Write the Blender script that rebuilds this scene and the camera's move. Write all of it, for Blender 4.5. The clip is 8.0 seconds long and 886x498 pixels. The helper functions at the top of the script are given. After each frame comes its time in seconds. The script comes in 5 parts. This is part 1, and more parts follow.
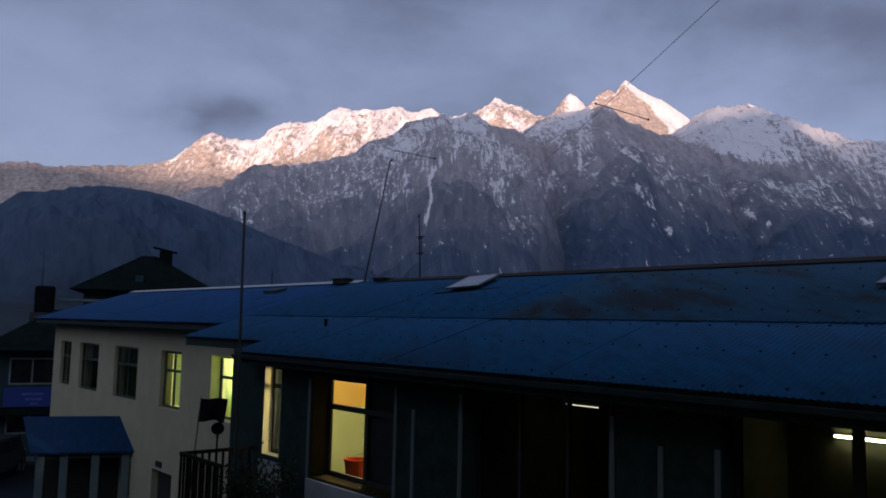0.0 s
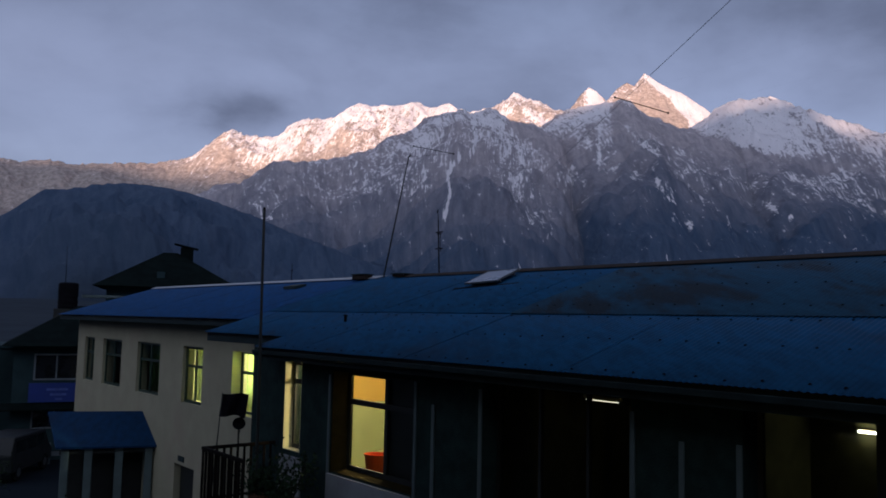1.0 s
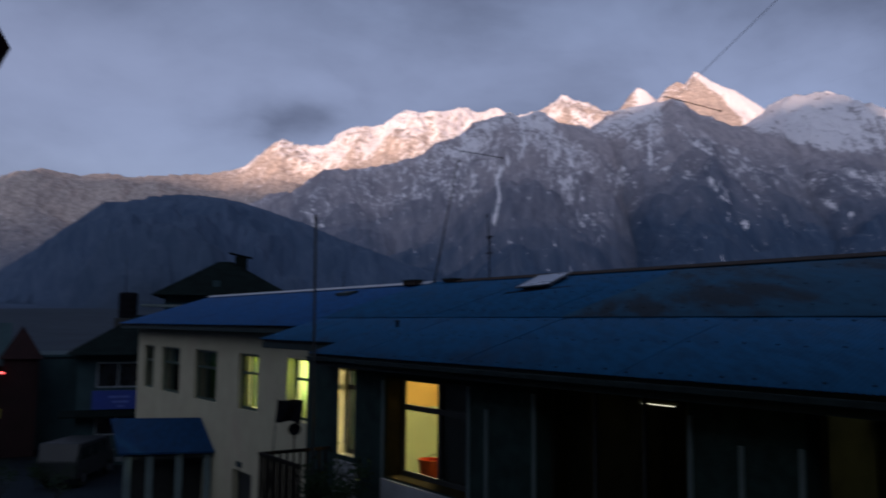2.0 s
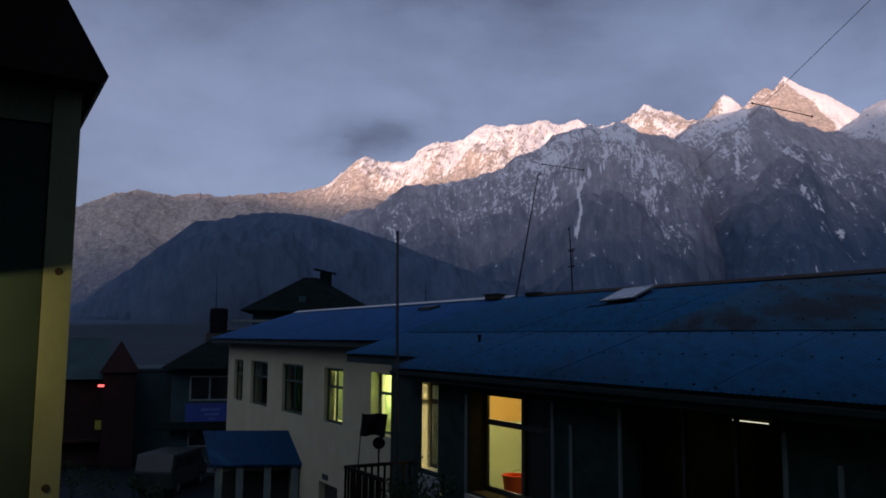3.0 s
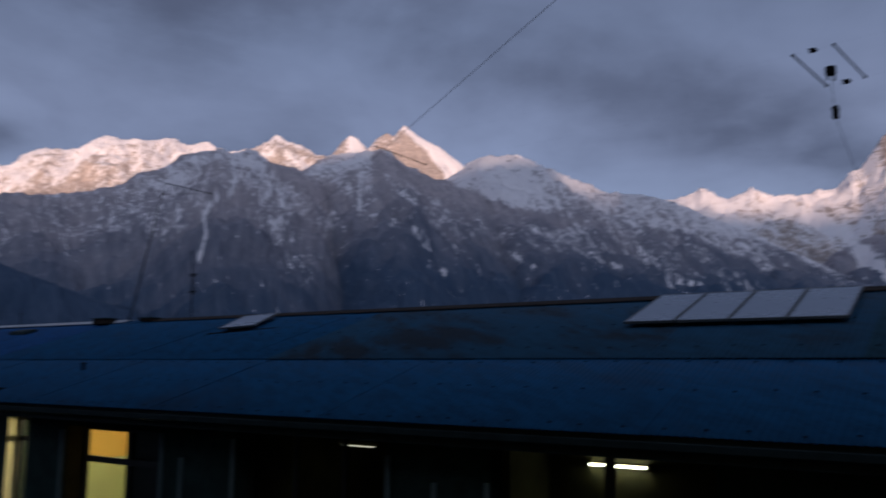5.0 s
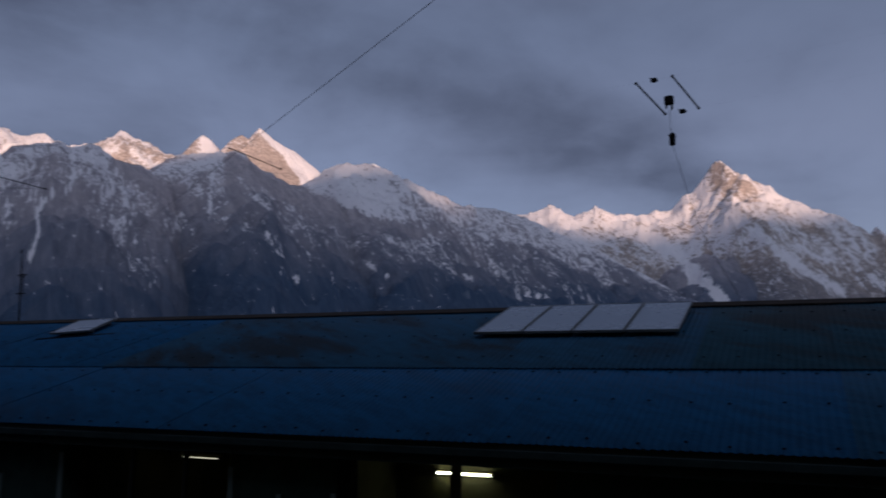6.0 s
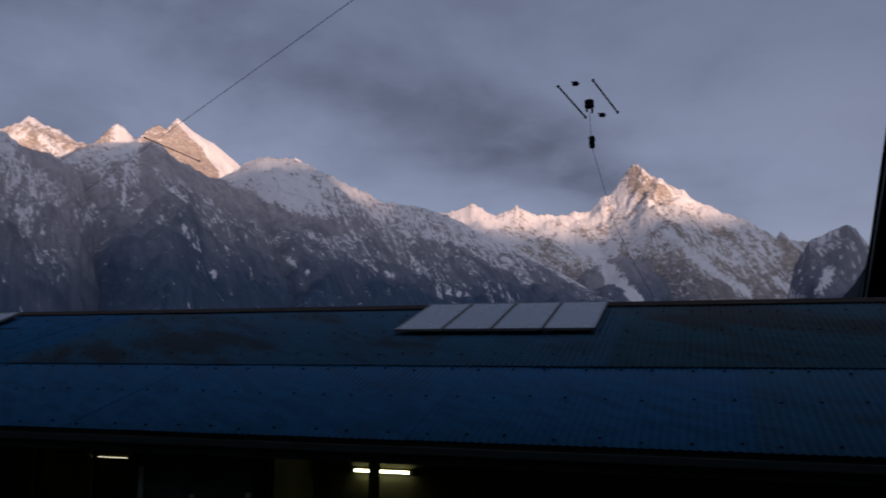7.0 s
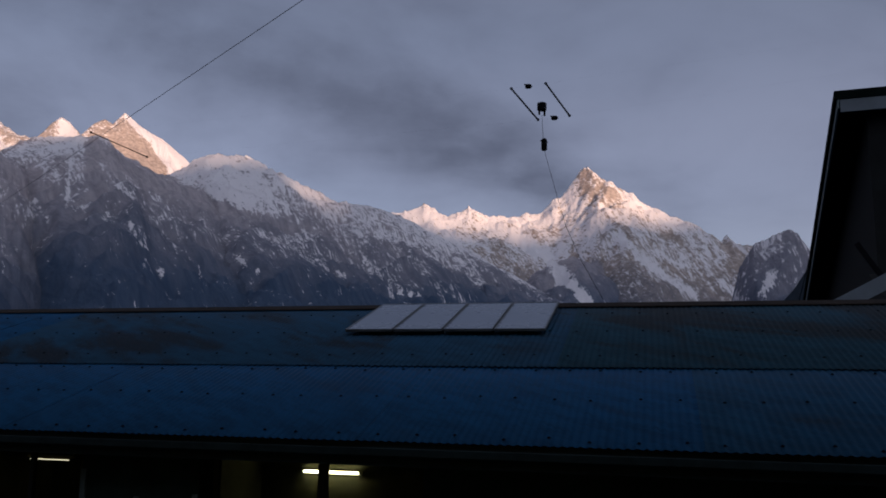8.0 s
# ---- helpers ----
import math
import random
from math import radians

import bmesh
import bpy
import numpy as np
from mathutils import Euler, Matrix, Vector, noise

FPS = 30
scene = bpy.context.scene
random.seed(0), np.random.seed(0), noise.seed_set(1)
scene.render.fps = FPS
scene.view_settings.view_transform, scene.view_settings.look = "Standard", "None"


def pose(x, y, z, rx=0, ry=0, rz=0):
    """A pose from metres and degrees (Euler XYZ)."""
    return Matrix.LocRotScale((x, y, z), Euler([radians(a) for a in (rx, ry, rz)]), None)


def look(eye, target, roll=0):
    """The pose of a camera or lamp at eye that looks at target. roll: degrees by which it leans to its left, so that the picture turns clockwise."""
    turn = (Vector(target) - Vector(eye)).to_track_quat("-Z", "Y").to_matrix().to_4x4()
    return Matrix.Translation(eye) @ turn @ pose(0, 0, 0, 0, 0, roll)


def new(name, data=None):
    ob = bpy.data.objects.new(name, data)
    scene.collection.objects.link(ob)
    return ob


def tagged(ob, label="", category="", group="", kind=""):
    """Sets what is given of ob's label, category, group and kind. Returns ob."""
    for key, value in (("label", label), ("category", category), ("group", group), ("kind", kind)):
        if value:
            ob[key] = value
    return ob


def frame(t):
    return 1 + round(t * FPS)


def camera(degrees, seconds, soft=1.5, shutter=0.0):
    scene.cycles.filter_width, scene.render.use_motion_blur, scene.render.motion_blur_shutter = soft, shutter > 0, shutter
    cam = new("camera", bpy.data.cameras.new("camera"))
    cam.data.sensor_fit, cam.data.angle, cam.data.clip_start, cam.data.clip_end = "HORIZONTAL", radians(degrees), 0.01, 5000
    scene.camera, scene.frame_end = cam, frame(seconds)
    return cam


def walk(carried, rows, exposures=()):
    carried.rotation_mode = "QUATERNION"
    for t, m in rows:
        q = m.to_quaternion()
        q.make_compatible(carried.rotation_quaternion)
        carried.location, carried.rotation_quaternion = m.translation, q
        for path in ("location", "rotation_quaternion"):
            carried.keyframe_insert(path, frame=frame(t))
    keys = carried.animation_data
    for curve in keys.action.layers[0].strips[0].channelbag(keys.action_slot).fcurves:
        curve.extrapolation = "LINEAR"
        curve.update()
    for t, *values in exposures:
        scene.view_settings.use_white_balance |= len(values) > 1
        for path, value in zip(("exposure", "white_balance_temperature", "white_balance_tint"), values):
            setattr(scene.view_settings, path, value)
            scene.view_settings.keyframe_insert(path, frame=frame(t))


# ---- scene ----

# ---- camera and its way: a turn of the head at an upper window ----
EYE = 6.4
FOV = 57.1
cam = camera(FOV, 8.0, soft=1.7, shutter=0.8)
# seconds, yaw, pitch, roll
PATH = [
    (0, -1.42, 5.43, -1.40), (0.5, -0.75, 5.33, -1.38), (1, -0.07, 5.07, -1.26), (1.5, 0.88, 5.12, -1.08),
    (2, 3.54, 5.35, -0.58), (2.2, 5.88, 5.60, -0.50), (2.48, 8.21, 5.89, -0.46), (2.75, 9.36, 6.12, -0.48),
    (3.02, 9.26, 6.32, -0.48), (3.3, 7.85, 6.50, -0.42), (3.5, 5.96, 6.64, -0.32), (4, -2.46, 7.23, -0.06),
    (4.5, -10.34, 7.84, -0.14), (5, -16.88, 8.45, -0.40), (5.2, -19.30, 8.74, -0.54), (5.47, -22.31, 8.95, -0.55),
    (5.75, -25.11, 9.10, -0.58), (6.03, -27.48, 9.17, -0.58), (6.3, -29.26, 9.19, -0.56), (6.5, -30.31, 9.16, -0.52),
    (7, -32.81, 9.04, -0.65), (7.5, -35.17, 9.04, -0.60), (8, -36.22, 9.10, -0.68)]
walk(cam, [(t, pose(0, 0, EYE, 90 + p, r, y)) for t, y, p, r in PATH], [(0, 0.52, 6550, 10), (2, 0.47, 6500, 10), (3.5, 0.36, 6450, 10), (4.5, 0.3, 6350, 10), (5, 0.16, 6350, 9), (6.5, -0.02, 6650, 8.5), (7, 0.18, 6950, 9), (8, 0.25, 7050, 9)])

# ---- light: last sun from behind on the right, grey-violet evening sky with cloud ----
SUN_YAW, SUN_EL = 168.0, 5.0
sun = new("sun", bpy.data.lights.new("sun", "SUN"))
sun.data.energy, sun.data.angle, sun.data.color = 4.3, radians(2.0), (1.0, 0.68, 0.51)
to_sun = Vector((-math.sin(radians(SUN_YAW)) * math.cos(radians(SUN_EL)), math.cos(radians(SUN_YAW)) * math.cos(radians(SUN_EL)), math.sin(radians(SUN_EL))))
sun.matrix_world = look(to_sun * 50 + Vector((0, 0, 30)), (0, 0, 30))


def node(nt, kind, **kw):
    n = nt.nodes.new(kind)
    for k, v in kw.items():
        if k.startswith("i_"):
            n.inputs[k[2:].replace("_", " ")].default_value = v
        elif k == "operation":
            n.operation = v
        elif k == "blend_type":
            n.blend_type = v
        elif k == "data_type":
            n.data_type = v
    return n


def ramp(nt, fac, stops, smooth=True):
    r = nt.nodes.new("ShaderNodeValToRGB")
    r.color_ramp.interpolation = "EASE" if smooth else "LINEAR"
    while len(r.color_ramp.elements) < len(stops):
        r.color_ramp.elements.new(0.5)
    for e, (p, c) in zip(r.color_ramp.elements, stops):
        e.position, e.color = p, (*c, 1) if len(c) == 3 else c
    nt.links.new(fac, r.inputs[0])
    return r.outputs[0]


def mixc(nt, fac, a, b, how="MIX"):
    m = nt.nodes.new("ShaderNodeMix")
    m.data_type, m.blend_type = "RGBA", how
    for sock, v in ((m.inputs[0], fac), (m.inputs[6], a), (m.inputs[7], b)):
        if isinstance(v, bpy.types.NodeSocket):
            nt.links.new(v, sock)
        elif isinstance(v, (int, float)):
            sock.default_value = v
        else:
            sock.default_value = (*v, 1)
    return m.outputs[2]


def calc(nt, op, a, b=None, clamp=False):
    m = nt.nodes.new("ShaderNodeMath")
    m.operation, m.use_clamp = op, clamp
    for sock, v in zip(m.inputs, (a, b)):
        if isinstance(v, bpy.types.NodeSocket):
            nt.links.new(v, sock)
        elif v is not None:
            sock.default_value = v
    return m.outputs[0]


def bearing(yaw, el):
    """The unit way at a yaw and an elevation in degrees."""
    return (-math.sin(radians(yaw)) * math.cos(radians(el)), math.cos(radians(yaw)) * math.cos(radians(el)), math.sin(radians(el)))


world = bpy.data.worlds.new("evening_sky")
scene.world = world
world.use_nodes = True
wt = world.node_tree
wt.nodes.clear()
w_out = wt.nodes.new("ShaderNodeOutputWorld")
w_bg = wt.nodes.new("ShaderNodeBackground")
sky = wt.nodes.new("ShaderNodeTexSky")
sky.sky_type, sky.sun_disc = "NISHITA", False
sky.sun_elevation, sky.sun_rotation = radians(SUN_EL), radians(-SUN_YAW)
sky.altitude, sky.air_density, sky.dust_density, sky.ozone_density = 2800, 1.0, 0.6, 3.0
w_tc = wt.nodes.new("ShaderNodeTexCoord")
w_map = wt.nodes.new("ShaderNodeMapping")
w_map.inputs["Scale"].default_value = (1.0, 1.0, 1.9)
wt.links.new(w_tc.outputs["Generated"], w_map.inputs["Vector"])
w_n = node(wt, "ShaderNodeTexNoise", i_Scale=3.2, i_Detail=8.0, i_Roughness=0.52, i_Distortion=0.5)
wt.links.new(w_map.outputs[0], w_n.inputs["Vector"])
w_n2 = node(wt, "ShaderNodeTexNoise", i_Scale=9.0, i_Detail=6.0, i_Roughness=0.55)
wt.links.new(w_map.outputs[0], w_n2.inputs["Vector"])
# cloud banks: way, reach, weight
BANKS = [(16.8, 13.5, 0.11, 0.26), (13.5, 14.4, 0.08, 0.16), (-22, 22, 0.22, 0.13), (-31, 19.5, 0.19, 0.17), (-38, 16.5, 0.16, 0.22),
         (-43, 13.6, 0.10, 0.24), (4, 25, 0.26, 0.34), (-12, 25, 0.20, 0.16), (25, 24, 0.22, 0.22), (-40, 30, 0.25, 0.08)]
total = calc(wt, "MULTIPLY", w_n.outputs[0], 0.63)
total = calc(wt, "ADD", total, calc(wt, "MULTIPLY", w_n2.outputs[0], 0.22))
for yaw, el, reach, weight in BANKS:
    d = wt.nodes.new("ShaderNodeVectorMath")
    d.operation = "SUBTRACT"
    wt.links.new(w_tc.outputs["Generated"], d.inputs[0])
    d.inputs[1].default_value = bearing(yaw, el)
    sc = wt.nodes.new("ShaderNodeVectorMath")
    sc.operation = "MULTIPLY"
    wt.links.new(d.outputs[0], sc.inputs[0])
    sc.inputs[1].default_value = (1 / reach, 1 / reach, 2.3 / reach)
    ln = wt.nodes.new("ShaderNodeVectorMath")
    ln.operation = "LENGTH"
    wt.links.new(sc.outputs[0], ln.inputs[0])
    fall = calc(wt, "SUBTRACT", 1.25, ln.outputs["Value"], clamp=True)
    fall = calc(wt, "MULTIPLY", fall, fall)
    fall = calc(wt, "MULTIPLY", fall, calc(wt, "ADD", w_n2.outputs[0], 0.35))
    total = calc(wt, "ADD", total, calc(wt, "MULTIPLY", fall, weight))
w_cover = ramp(wt, total, [(0.30, (0, 0, 0)), (0.84, (1, 1, 1))])
w_sep = wt.nodes.new("ShaderNodeSeparateXYZ")
wt.links.new(w_tc.outputs["Generated"], w_sep.inputs[0])
w_low = ramp(wt, w_sep.outputs[2], [(0.0, (0.26, 0.258, 0.33)), (0.25, (0.193, 0.206, 0.296)), (0.42, (0.145, 0.163, 0.24)), (0.8, (0.115, 0.132, 0.195))])
w_sky = mixc(wt, 0.03, w_low, sky.outputs[0])
w_col = mixc(wt, w_cover, w_sky, (0.080, 0.098, 0.162))
# the sky is brightest round the low sun, behind the lookout
w_dot = wt.nodes.new("ShaderNodeVectorMath")
w_dot.operation = "DOT_PRODUCT"
wt.links.new(w_tc.outputs["Generated"], w_dot.inputs[0])
w_dot.inputs[1].default_value = bearing(SUN_YAW, 12)
w_glow = ramp(wt, w_dot.outputs["Value"], [(0.2, (0, 0, 0)), (0.65, (0.085, 0.10, 0.13)), (1.0, (0.45, 0.49, 0.57))])
w_col = mixc(wt, 1.0, w_col, w_glow, "ADD")
wt.links.new(w_col, w_bg.inputs[0])
w_bg.inputs[1].default_value = 1.0
wt.links.new(w_bg.outputs[0], w_out.inputs[0])


# ---- materials ----
def material(name, base, rough=0.7, metal=0.0, vary=0.25, scale=3.0, fine=60.0, bump=0.15, dist=0.01, stain=None, stain_amount=0.4, spec=0.5, random_amount=0.0):
    """A surface with stains at a large scale, grain at a fine one and a little relief."""
    m = bpy.data.materials.new(name)
    m.use_nodes = True
    nt = m.node_tree
    b = nt.nodes["Principled BSDF"]
    tc = nt.nodes.new("ShaderNodeTexCoord")
    n1 = node(nt, "ShaderNodeTexNoise", i_Scale=scale, i_Detail=5.0, i_Roughness=0.6)
    n2 = node(nt, "ShaderNodeTexNoise", i_Scale=fine, i_Detail=3.0)
    for n in (n1, n2):
        nt.links.new(tc.outputs["Object"], n.inputs["Vector"])
    dark = tuple(c * (1 - vary) for c in base)
    light = tuple(min(1, c * (1 + vary)) for c in base)
    col = ramp(nt, n1.outputs[0], [(0.3, dark), (0.7, light)])
    col = mixc(nt, calc(nt, "MULTIPLY", n2.outputs[0], 0.35), col, dark)
    if stain:
        n3 = node(nt, "ShaderNodeTexNoise", i_Scale=scale * 0.45, i_Detail=6.0, i_Roughness=0.65)
        nt.links.new(tc.outputs["Object"], n3.inputs["Vector"])
        f = ramp(nt, n3.outputs[0], [(0.5, (0, 0, 0)), (0.68, (1, 1, 1))])
        col = mixc(nt, calc(nt, "MULTIPLY", f, stain_amount), col, stain)
    if random_amount:
        oi = nt.nodes.new("ShaderNodeObjectInfo")
        col = mixc(nt, calc(nt, "MULTIPLY", oi.outputs["Random"], random_amount), col, tuple(c * 0.4 for c in base))
    nt.links.new(col, b.inputs["Base Color"])
    rr = calc(nt, "ADD", calc(nt, "MULTIPLY", n1.outputs[0], 0.25), rough - 0.12)
    nt.links.new(rr, b.inputs["Roughness"])
    b.inputs["Metallic"].default_value = metal
    b.inputs["Specular IOR Level"].default_value = spec * (0.3 if rough >= 0.7 else 1.0)
    if bump:
        bp = node(nt, "ShaderNodeBump", i_Strength=bump, i_Distance=dist)
        nt.links.new(n2.outputs[0], bp.inputs["Height"])
        nt.links.new(bp.outputs[0], b.inputs["Normal"])
    return m


def glow(name, colour, strength):
    m = bpy.data.materials.new(name)
    m.use_nodes = True
    b = m.node_tree.nodes["Principled BSDF"]
    b.inputs["Base Color"].default_value = (*colour, 1)
    b.inputs["Emission Color"].default_value = (*colour, 1)
    b.inputs["Emission Strength"].default_value = strength
    return m


def terrain_material():
    m = bpy.data.materials.new("mountain_rock_and_snow")
    m.use_nodes = True
    nt = m.node_tree
    b = nt.nodes["Principled BSDF"]
    tc = nt.nodes.new("ShaderNodeTexCoord")
    at = nt.nodes.new("ShaderNodeAttribute")
    at.attribute_name = "snow"
    az = nt.nodes.new("ShaderNodeAttribute")
    az.attribute_name = "rockiness"
    fl = nt.nodes.new("ShaderNodeAttribute")
    fl.attribute_name = "flow"
    n1 = node(nt, "ShaderNodeTexNoise", i_Scale=0.06, i_Detail=9.0, i_Roughness=0.72)
    n2 = node(nt, "ShaderNodeTexNoise", i_Scale=0.012, i_Detail=8.0, i_Roughness=0.62)
    n3 = node(nt, "ShaderNodeTexNoise", i_Scale=0.055, i_Detail=8.0, i_Roughness=0.7)
    for n in (n1, n2):
        nt.links.new(tc.outputs["Object"], n.inputs["Vector"])
    nt.links.new(fl.outputs["Vector"], n3.inputs["Vector"])
    n4 = node(nt, "ShaderNodeTexNoise", i_Scale=0.19, i_Detail=6.0, i_Roughness=0.65)
    nt.links.new(fl.outputs["Vector"], n4.inputs["Vector"])
    # distance haze is painted in: slopes lifted pale, low forest tinted blue
    hazy_scrub = ramp(nt, n3.outputs[0], [(0.32, (0.35, 0.325, 0.375)), (0.68, (0.68, 0.605, 0.65))])
    rock = ramp(nt, n1.outputs[0], [(0.34, (0.34, 0.278, 0.255)), (0.66, (0.62, 0.50, 0.445))])
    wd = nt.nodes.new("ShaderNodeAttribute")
    wd.attribute_name = "woods_haze"
    hazy_forest = ramp(nt, n3.outputs[0], [(0.3, (0.056, 0.092, 0.152)), (0.7, (0.094, 0.132, 0.202))])
    ground = mixc(nt, az.outputs["Fac"], hazy_scrub, rock)
    ground = mixc(nt, wd.outputs["Fac"], ground, hazy_forest)
    # the ground near the lookout is darker, mixed in by distance
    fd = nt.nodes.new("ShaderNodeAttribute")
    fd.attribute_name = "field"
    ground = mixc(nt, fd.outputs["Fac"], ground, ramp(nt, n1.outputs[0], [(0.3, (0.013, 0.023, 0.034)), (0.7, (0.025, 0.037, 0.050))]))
    s = calc(nt, "ADD", at.outputs["Fac"], calc(nt, "MULTIPLY", calc(nt, "SUBTRACT", n1.outputs[0], 0.5), 1.9))
    s = calc(nt, "ADD", s, calc(nt, "MULTIPLY", calc(nt, "SUBTRACT", n2.outputs[0], 0.5), 0.55))
    s = calc(nt, "ADD", s, calc(nt, "MULTIPLY", calc(nt, "SUBTRACT", n3.outputs[0], 0.5), 2.1))
    s = calc(nt, "ADD", s, calc(nt, "MULTIPLY", calc(nt, "SUBTRACT", n4.outputs[0], 0.5), 2.5))
    f = ramp(nt, s, [(0.38, (0, 0, 0)), (0.62, (1, 1, 1))])
    col = mixc(nt, f, ground, (0.93, 0.87, 0.89))
    nt.links.new(col, b.inputs["Base Color"])
    b.inputs["Roughness"].default_value = 0.95
    b.inputs["Specular IOR Level"].default_value = 0.1
    bp = node(nt, "ShaderNodeBump", i_Strength=0.7, i_Distance=12.0)
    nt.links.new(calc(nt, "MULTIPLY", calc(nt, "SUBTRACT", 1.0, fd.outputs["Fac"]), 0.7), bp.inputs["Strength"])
    nt.links.new(calc(nt, "ADD", n1.outputs[0], n3.outputs[0]), bp.inputs["Height"])
    nt.links.new(bp.outputs[0], b.inputs["Normal"])
    return m


def roof_material(name, base, rust, grey=0.0):
    """Painted corrugated iron: chalked paint, dirt running down, rust."""
    m = bpy.data.materials.new(name)
    m.use_nodes = True
    nt = m.node_tree
    b = nt.nodes["Principled BSDF"]
    tc = nt.nodes.new("ShaderNodeTexCoord")
    gm = nt.nodes.new("ShaderNodeNewGeometry")
    oi = nt.nodes.new("ShaderNodeObjectInfo")
    mp = nt.nodes.new("ShaderNodeMapping")
    mp.inputs["Rotation"].default_value = (0, 0, radians(50.7))
    mp.inputs["Scale"].default_value = (1.0, 0.28, 1.0)
    nt.links.new(gm.outputs["Position"], mp.inputs["Vector"])
    n1 = node(nt, "ShaderNodeTexNoise", i_Scale=0.8, i_Detail=7.0, i_Roughness=0.62, i_Distortion=0.3)
    n2 = node(nt, "ShaderNodeTexNoise", i_Scale=6.0, i_Detail=6.0, i_Roughness=0.7)
    n3 = node(nt, "ShaderNodeTexNoise", i_Scale=55.0, i_Detail=3.0)
    for n in (n1, n2, n3):
        nt.links.new(mp.outputs[0], n.inputs["Vector"])
    paint = ramp(nt, n2.outputs[0], [(0.3, tuple(c * 0.75 for c in base)), (0.7, tuple(c * 1.25 for c in base))])
    paint = mixc(nt, calc(nt, "MULTIPLY", oi.outputs["Random"], 0.10), paint, tuple(c * 0.55 + 0.01 for c in base))
    faded = mixc(nt, grey, paint, (0.07, 0.10, 0.105))
    f = calc(nt, "ADD", calc(nt, "MULTIPLY", calc(nt, "SUBTRACT", n1.outputs[0], 0.5), 1.7), 0.5)
    f = calc(nt, "ADD", f, calc(nt, "MULTIPLY", calc(nt, "SUBTRACT", n2.outputs[0], 0.5), 0.45))
    if rust > 0.5:
        f = calc(nt, "ADD", f, calc(nt, "MULTIPLY", calc(nt, "SUBTRACT", oi.outputs["Random"], 0.5), 0.06))
    f = ramp(nt, f, [(0.62 - 0.16 * rust, (0, 0, 0)), (0.86 - 0.16 * rust, (1, 1, 1))])
    brown = ramp(nt, n3.outputs[0], [(0.3, (0.012, 0.012, 0.012)), (0.7, (0.030, 0.024, 0.020))])
    col = mixc(nt, calc(nt, "MULTIPLY", f, min(0.72, 0.25 + rust)), faded, brown)
    nt.links.new(col, b.inputs["Base Color"])
    nt.links.new(calc(nt, "ADD", calc(nt, "MULTIPLY", n2.outputs[0], 0.3), 0.42), b.inputs["Roughness"])
    b.inputs["Specular IOR Level"].default_value = 0.10
    bp = node(nt, "ShaderNodeBump", i_Strength=0.15, i_Distance=0.006)
    nt.links.new(n3.outputs[0], bp.inputs["Height"])
    nt.links.new(bp.outputs[0], b.inputs["Normal"])
    return m


M_TERRAIN = terrain_material()
M_ROOF_LOW = roof_material("blue_roof_paint", (0.0045, 0.058, 0.138), 0.12)
M_ROOF_UP = roof_material("weathered_blue_roof_paint", (0.008, 0.056, 0.115), 1.0, 0.12)
# duller blue for the roof's right end: its shade is put into the paint
M_ROOF_SHADED = roof_material("shaded_blue_roof_paint", (0.006, 0.050, 0.104), 0.35, 0.03)
# rust patches, plus the same painted-in shade for the upper right sheets
M_ROOF_RUST_SHADED = roof_material("rusting_olive_shaded_roof_paint", (0.010, 0.046, 0.074), 1.0, 0.06)
M_ROOF_NEW = roof_material("fresh_blue_roof_paint", (0.007, 0.056, 0.165), 0.0)
M_RUST = material("rusted_ridge_iron", (0.028, 0.020, 0.016), 0.9, 0.0, 0.4, 4, 80, 0.3)
M_SCREW = material("dull_screw_steel", (0.006, 0.009, 0.014), 0.9, spec=0.05)
M_CREAM = material("cream_wall_paint", (0.37, 0.34, 0.235), 0.85, 0, 0.08, 1.2, 40, 0.12, 0.004, (0.36, 0.28, 0.21), 0.35)
M_REVEAL = material("cream_reveal_paint", (0.74, 0.68, 0.42), 0.8, 0, 0.06, 2, 40, 0.08, 0.003)
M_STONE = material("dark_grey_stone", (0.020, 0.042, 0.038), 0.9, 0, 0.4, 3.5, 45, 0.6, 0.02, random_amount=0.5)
M_MORTAR = material("grey_mortar", (0.14, 0.14, 0.13), 0.95, 0, 0.2, 4, 70, 0.4)
M_TRIM = material("pale_grey_trim_paint", (0.092, 0.128, 0.128), 0.6, 0, 0.15, 3, 50, 0.1)
M_GREEN = material("dark_green_window_paint", (0.018, 0.045, 0.028), 0.5, 0, 0.3, 6, 70, 0.1)
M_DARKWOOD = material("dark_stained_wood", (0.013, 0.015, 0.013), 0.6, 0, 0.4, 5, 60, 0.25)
M_FASCIA = material("dark_eaves_board", (0.018, 0.031, 0.034), 0.7, 0, 0.3, 4, 50, 0.2)
M_BLACK = material("black_plastic", (0.008, 0.008, 0.010), 0.8, 0, 0.3, spec=0.1)
M_RAIL = material("blackened_rail_wood", (0.016, 0.013, 0.011), 0.8, 0, 0.3, 5, 60, 0.2, spec=0.12)
M_STEEL = material("galvanised_steel", (0.16, 0.17, 0.18), 0.45, 0.8, 0.2)
M_ORANGE_WALL = material("orange_room_paint", (0.85, 0.55, 0.17), 0.8, 0, 0.05, 2, 40, 0.05)
M_OLIVE_WALL = material("pale_green_room_paint", (0.54, 0.60, 0.36), 0.8, 0, 0.06, 2, 40, 0.05)
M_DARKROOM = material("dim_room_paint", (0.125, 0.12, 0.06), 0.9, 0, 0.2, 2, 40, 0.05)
M_GROUND = material("packed_earth", (0.04, 0.042, 0.038), 0.95, 0, 0.4, 0.8, 12, 0.6, 0.05)
M_TUBE = glow("fluorescent_tube", (1.0, 0.97, 0.80), 9.0)


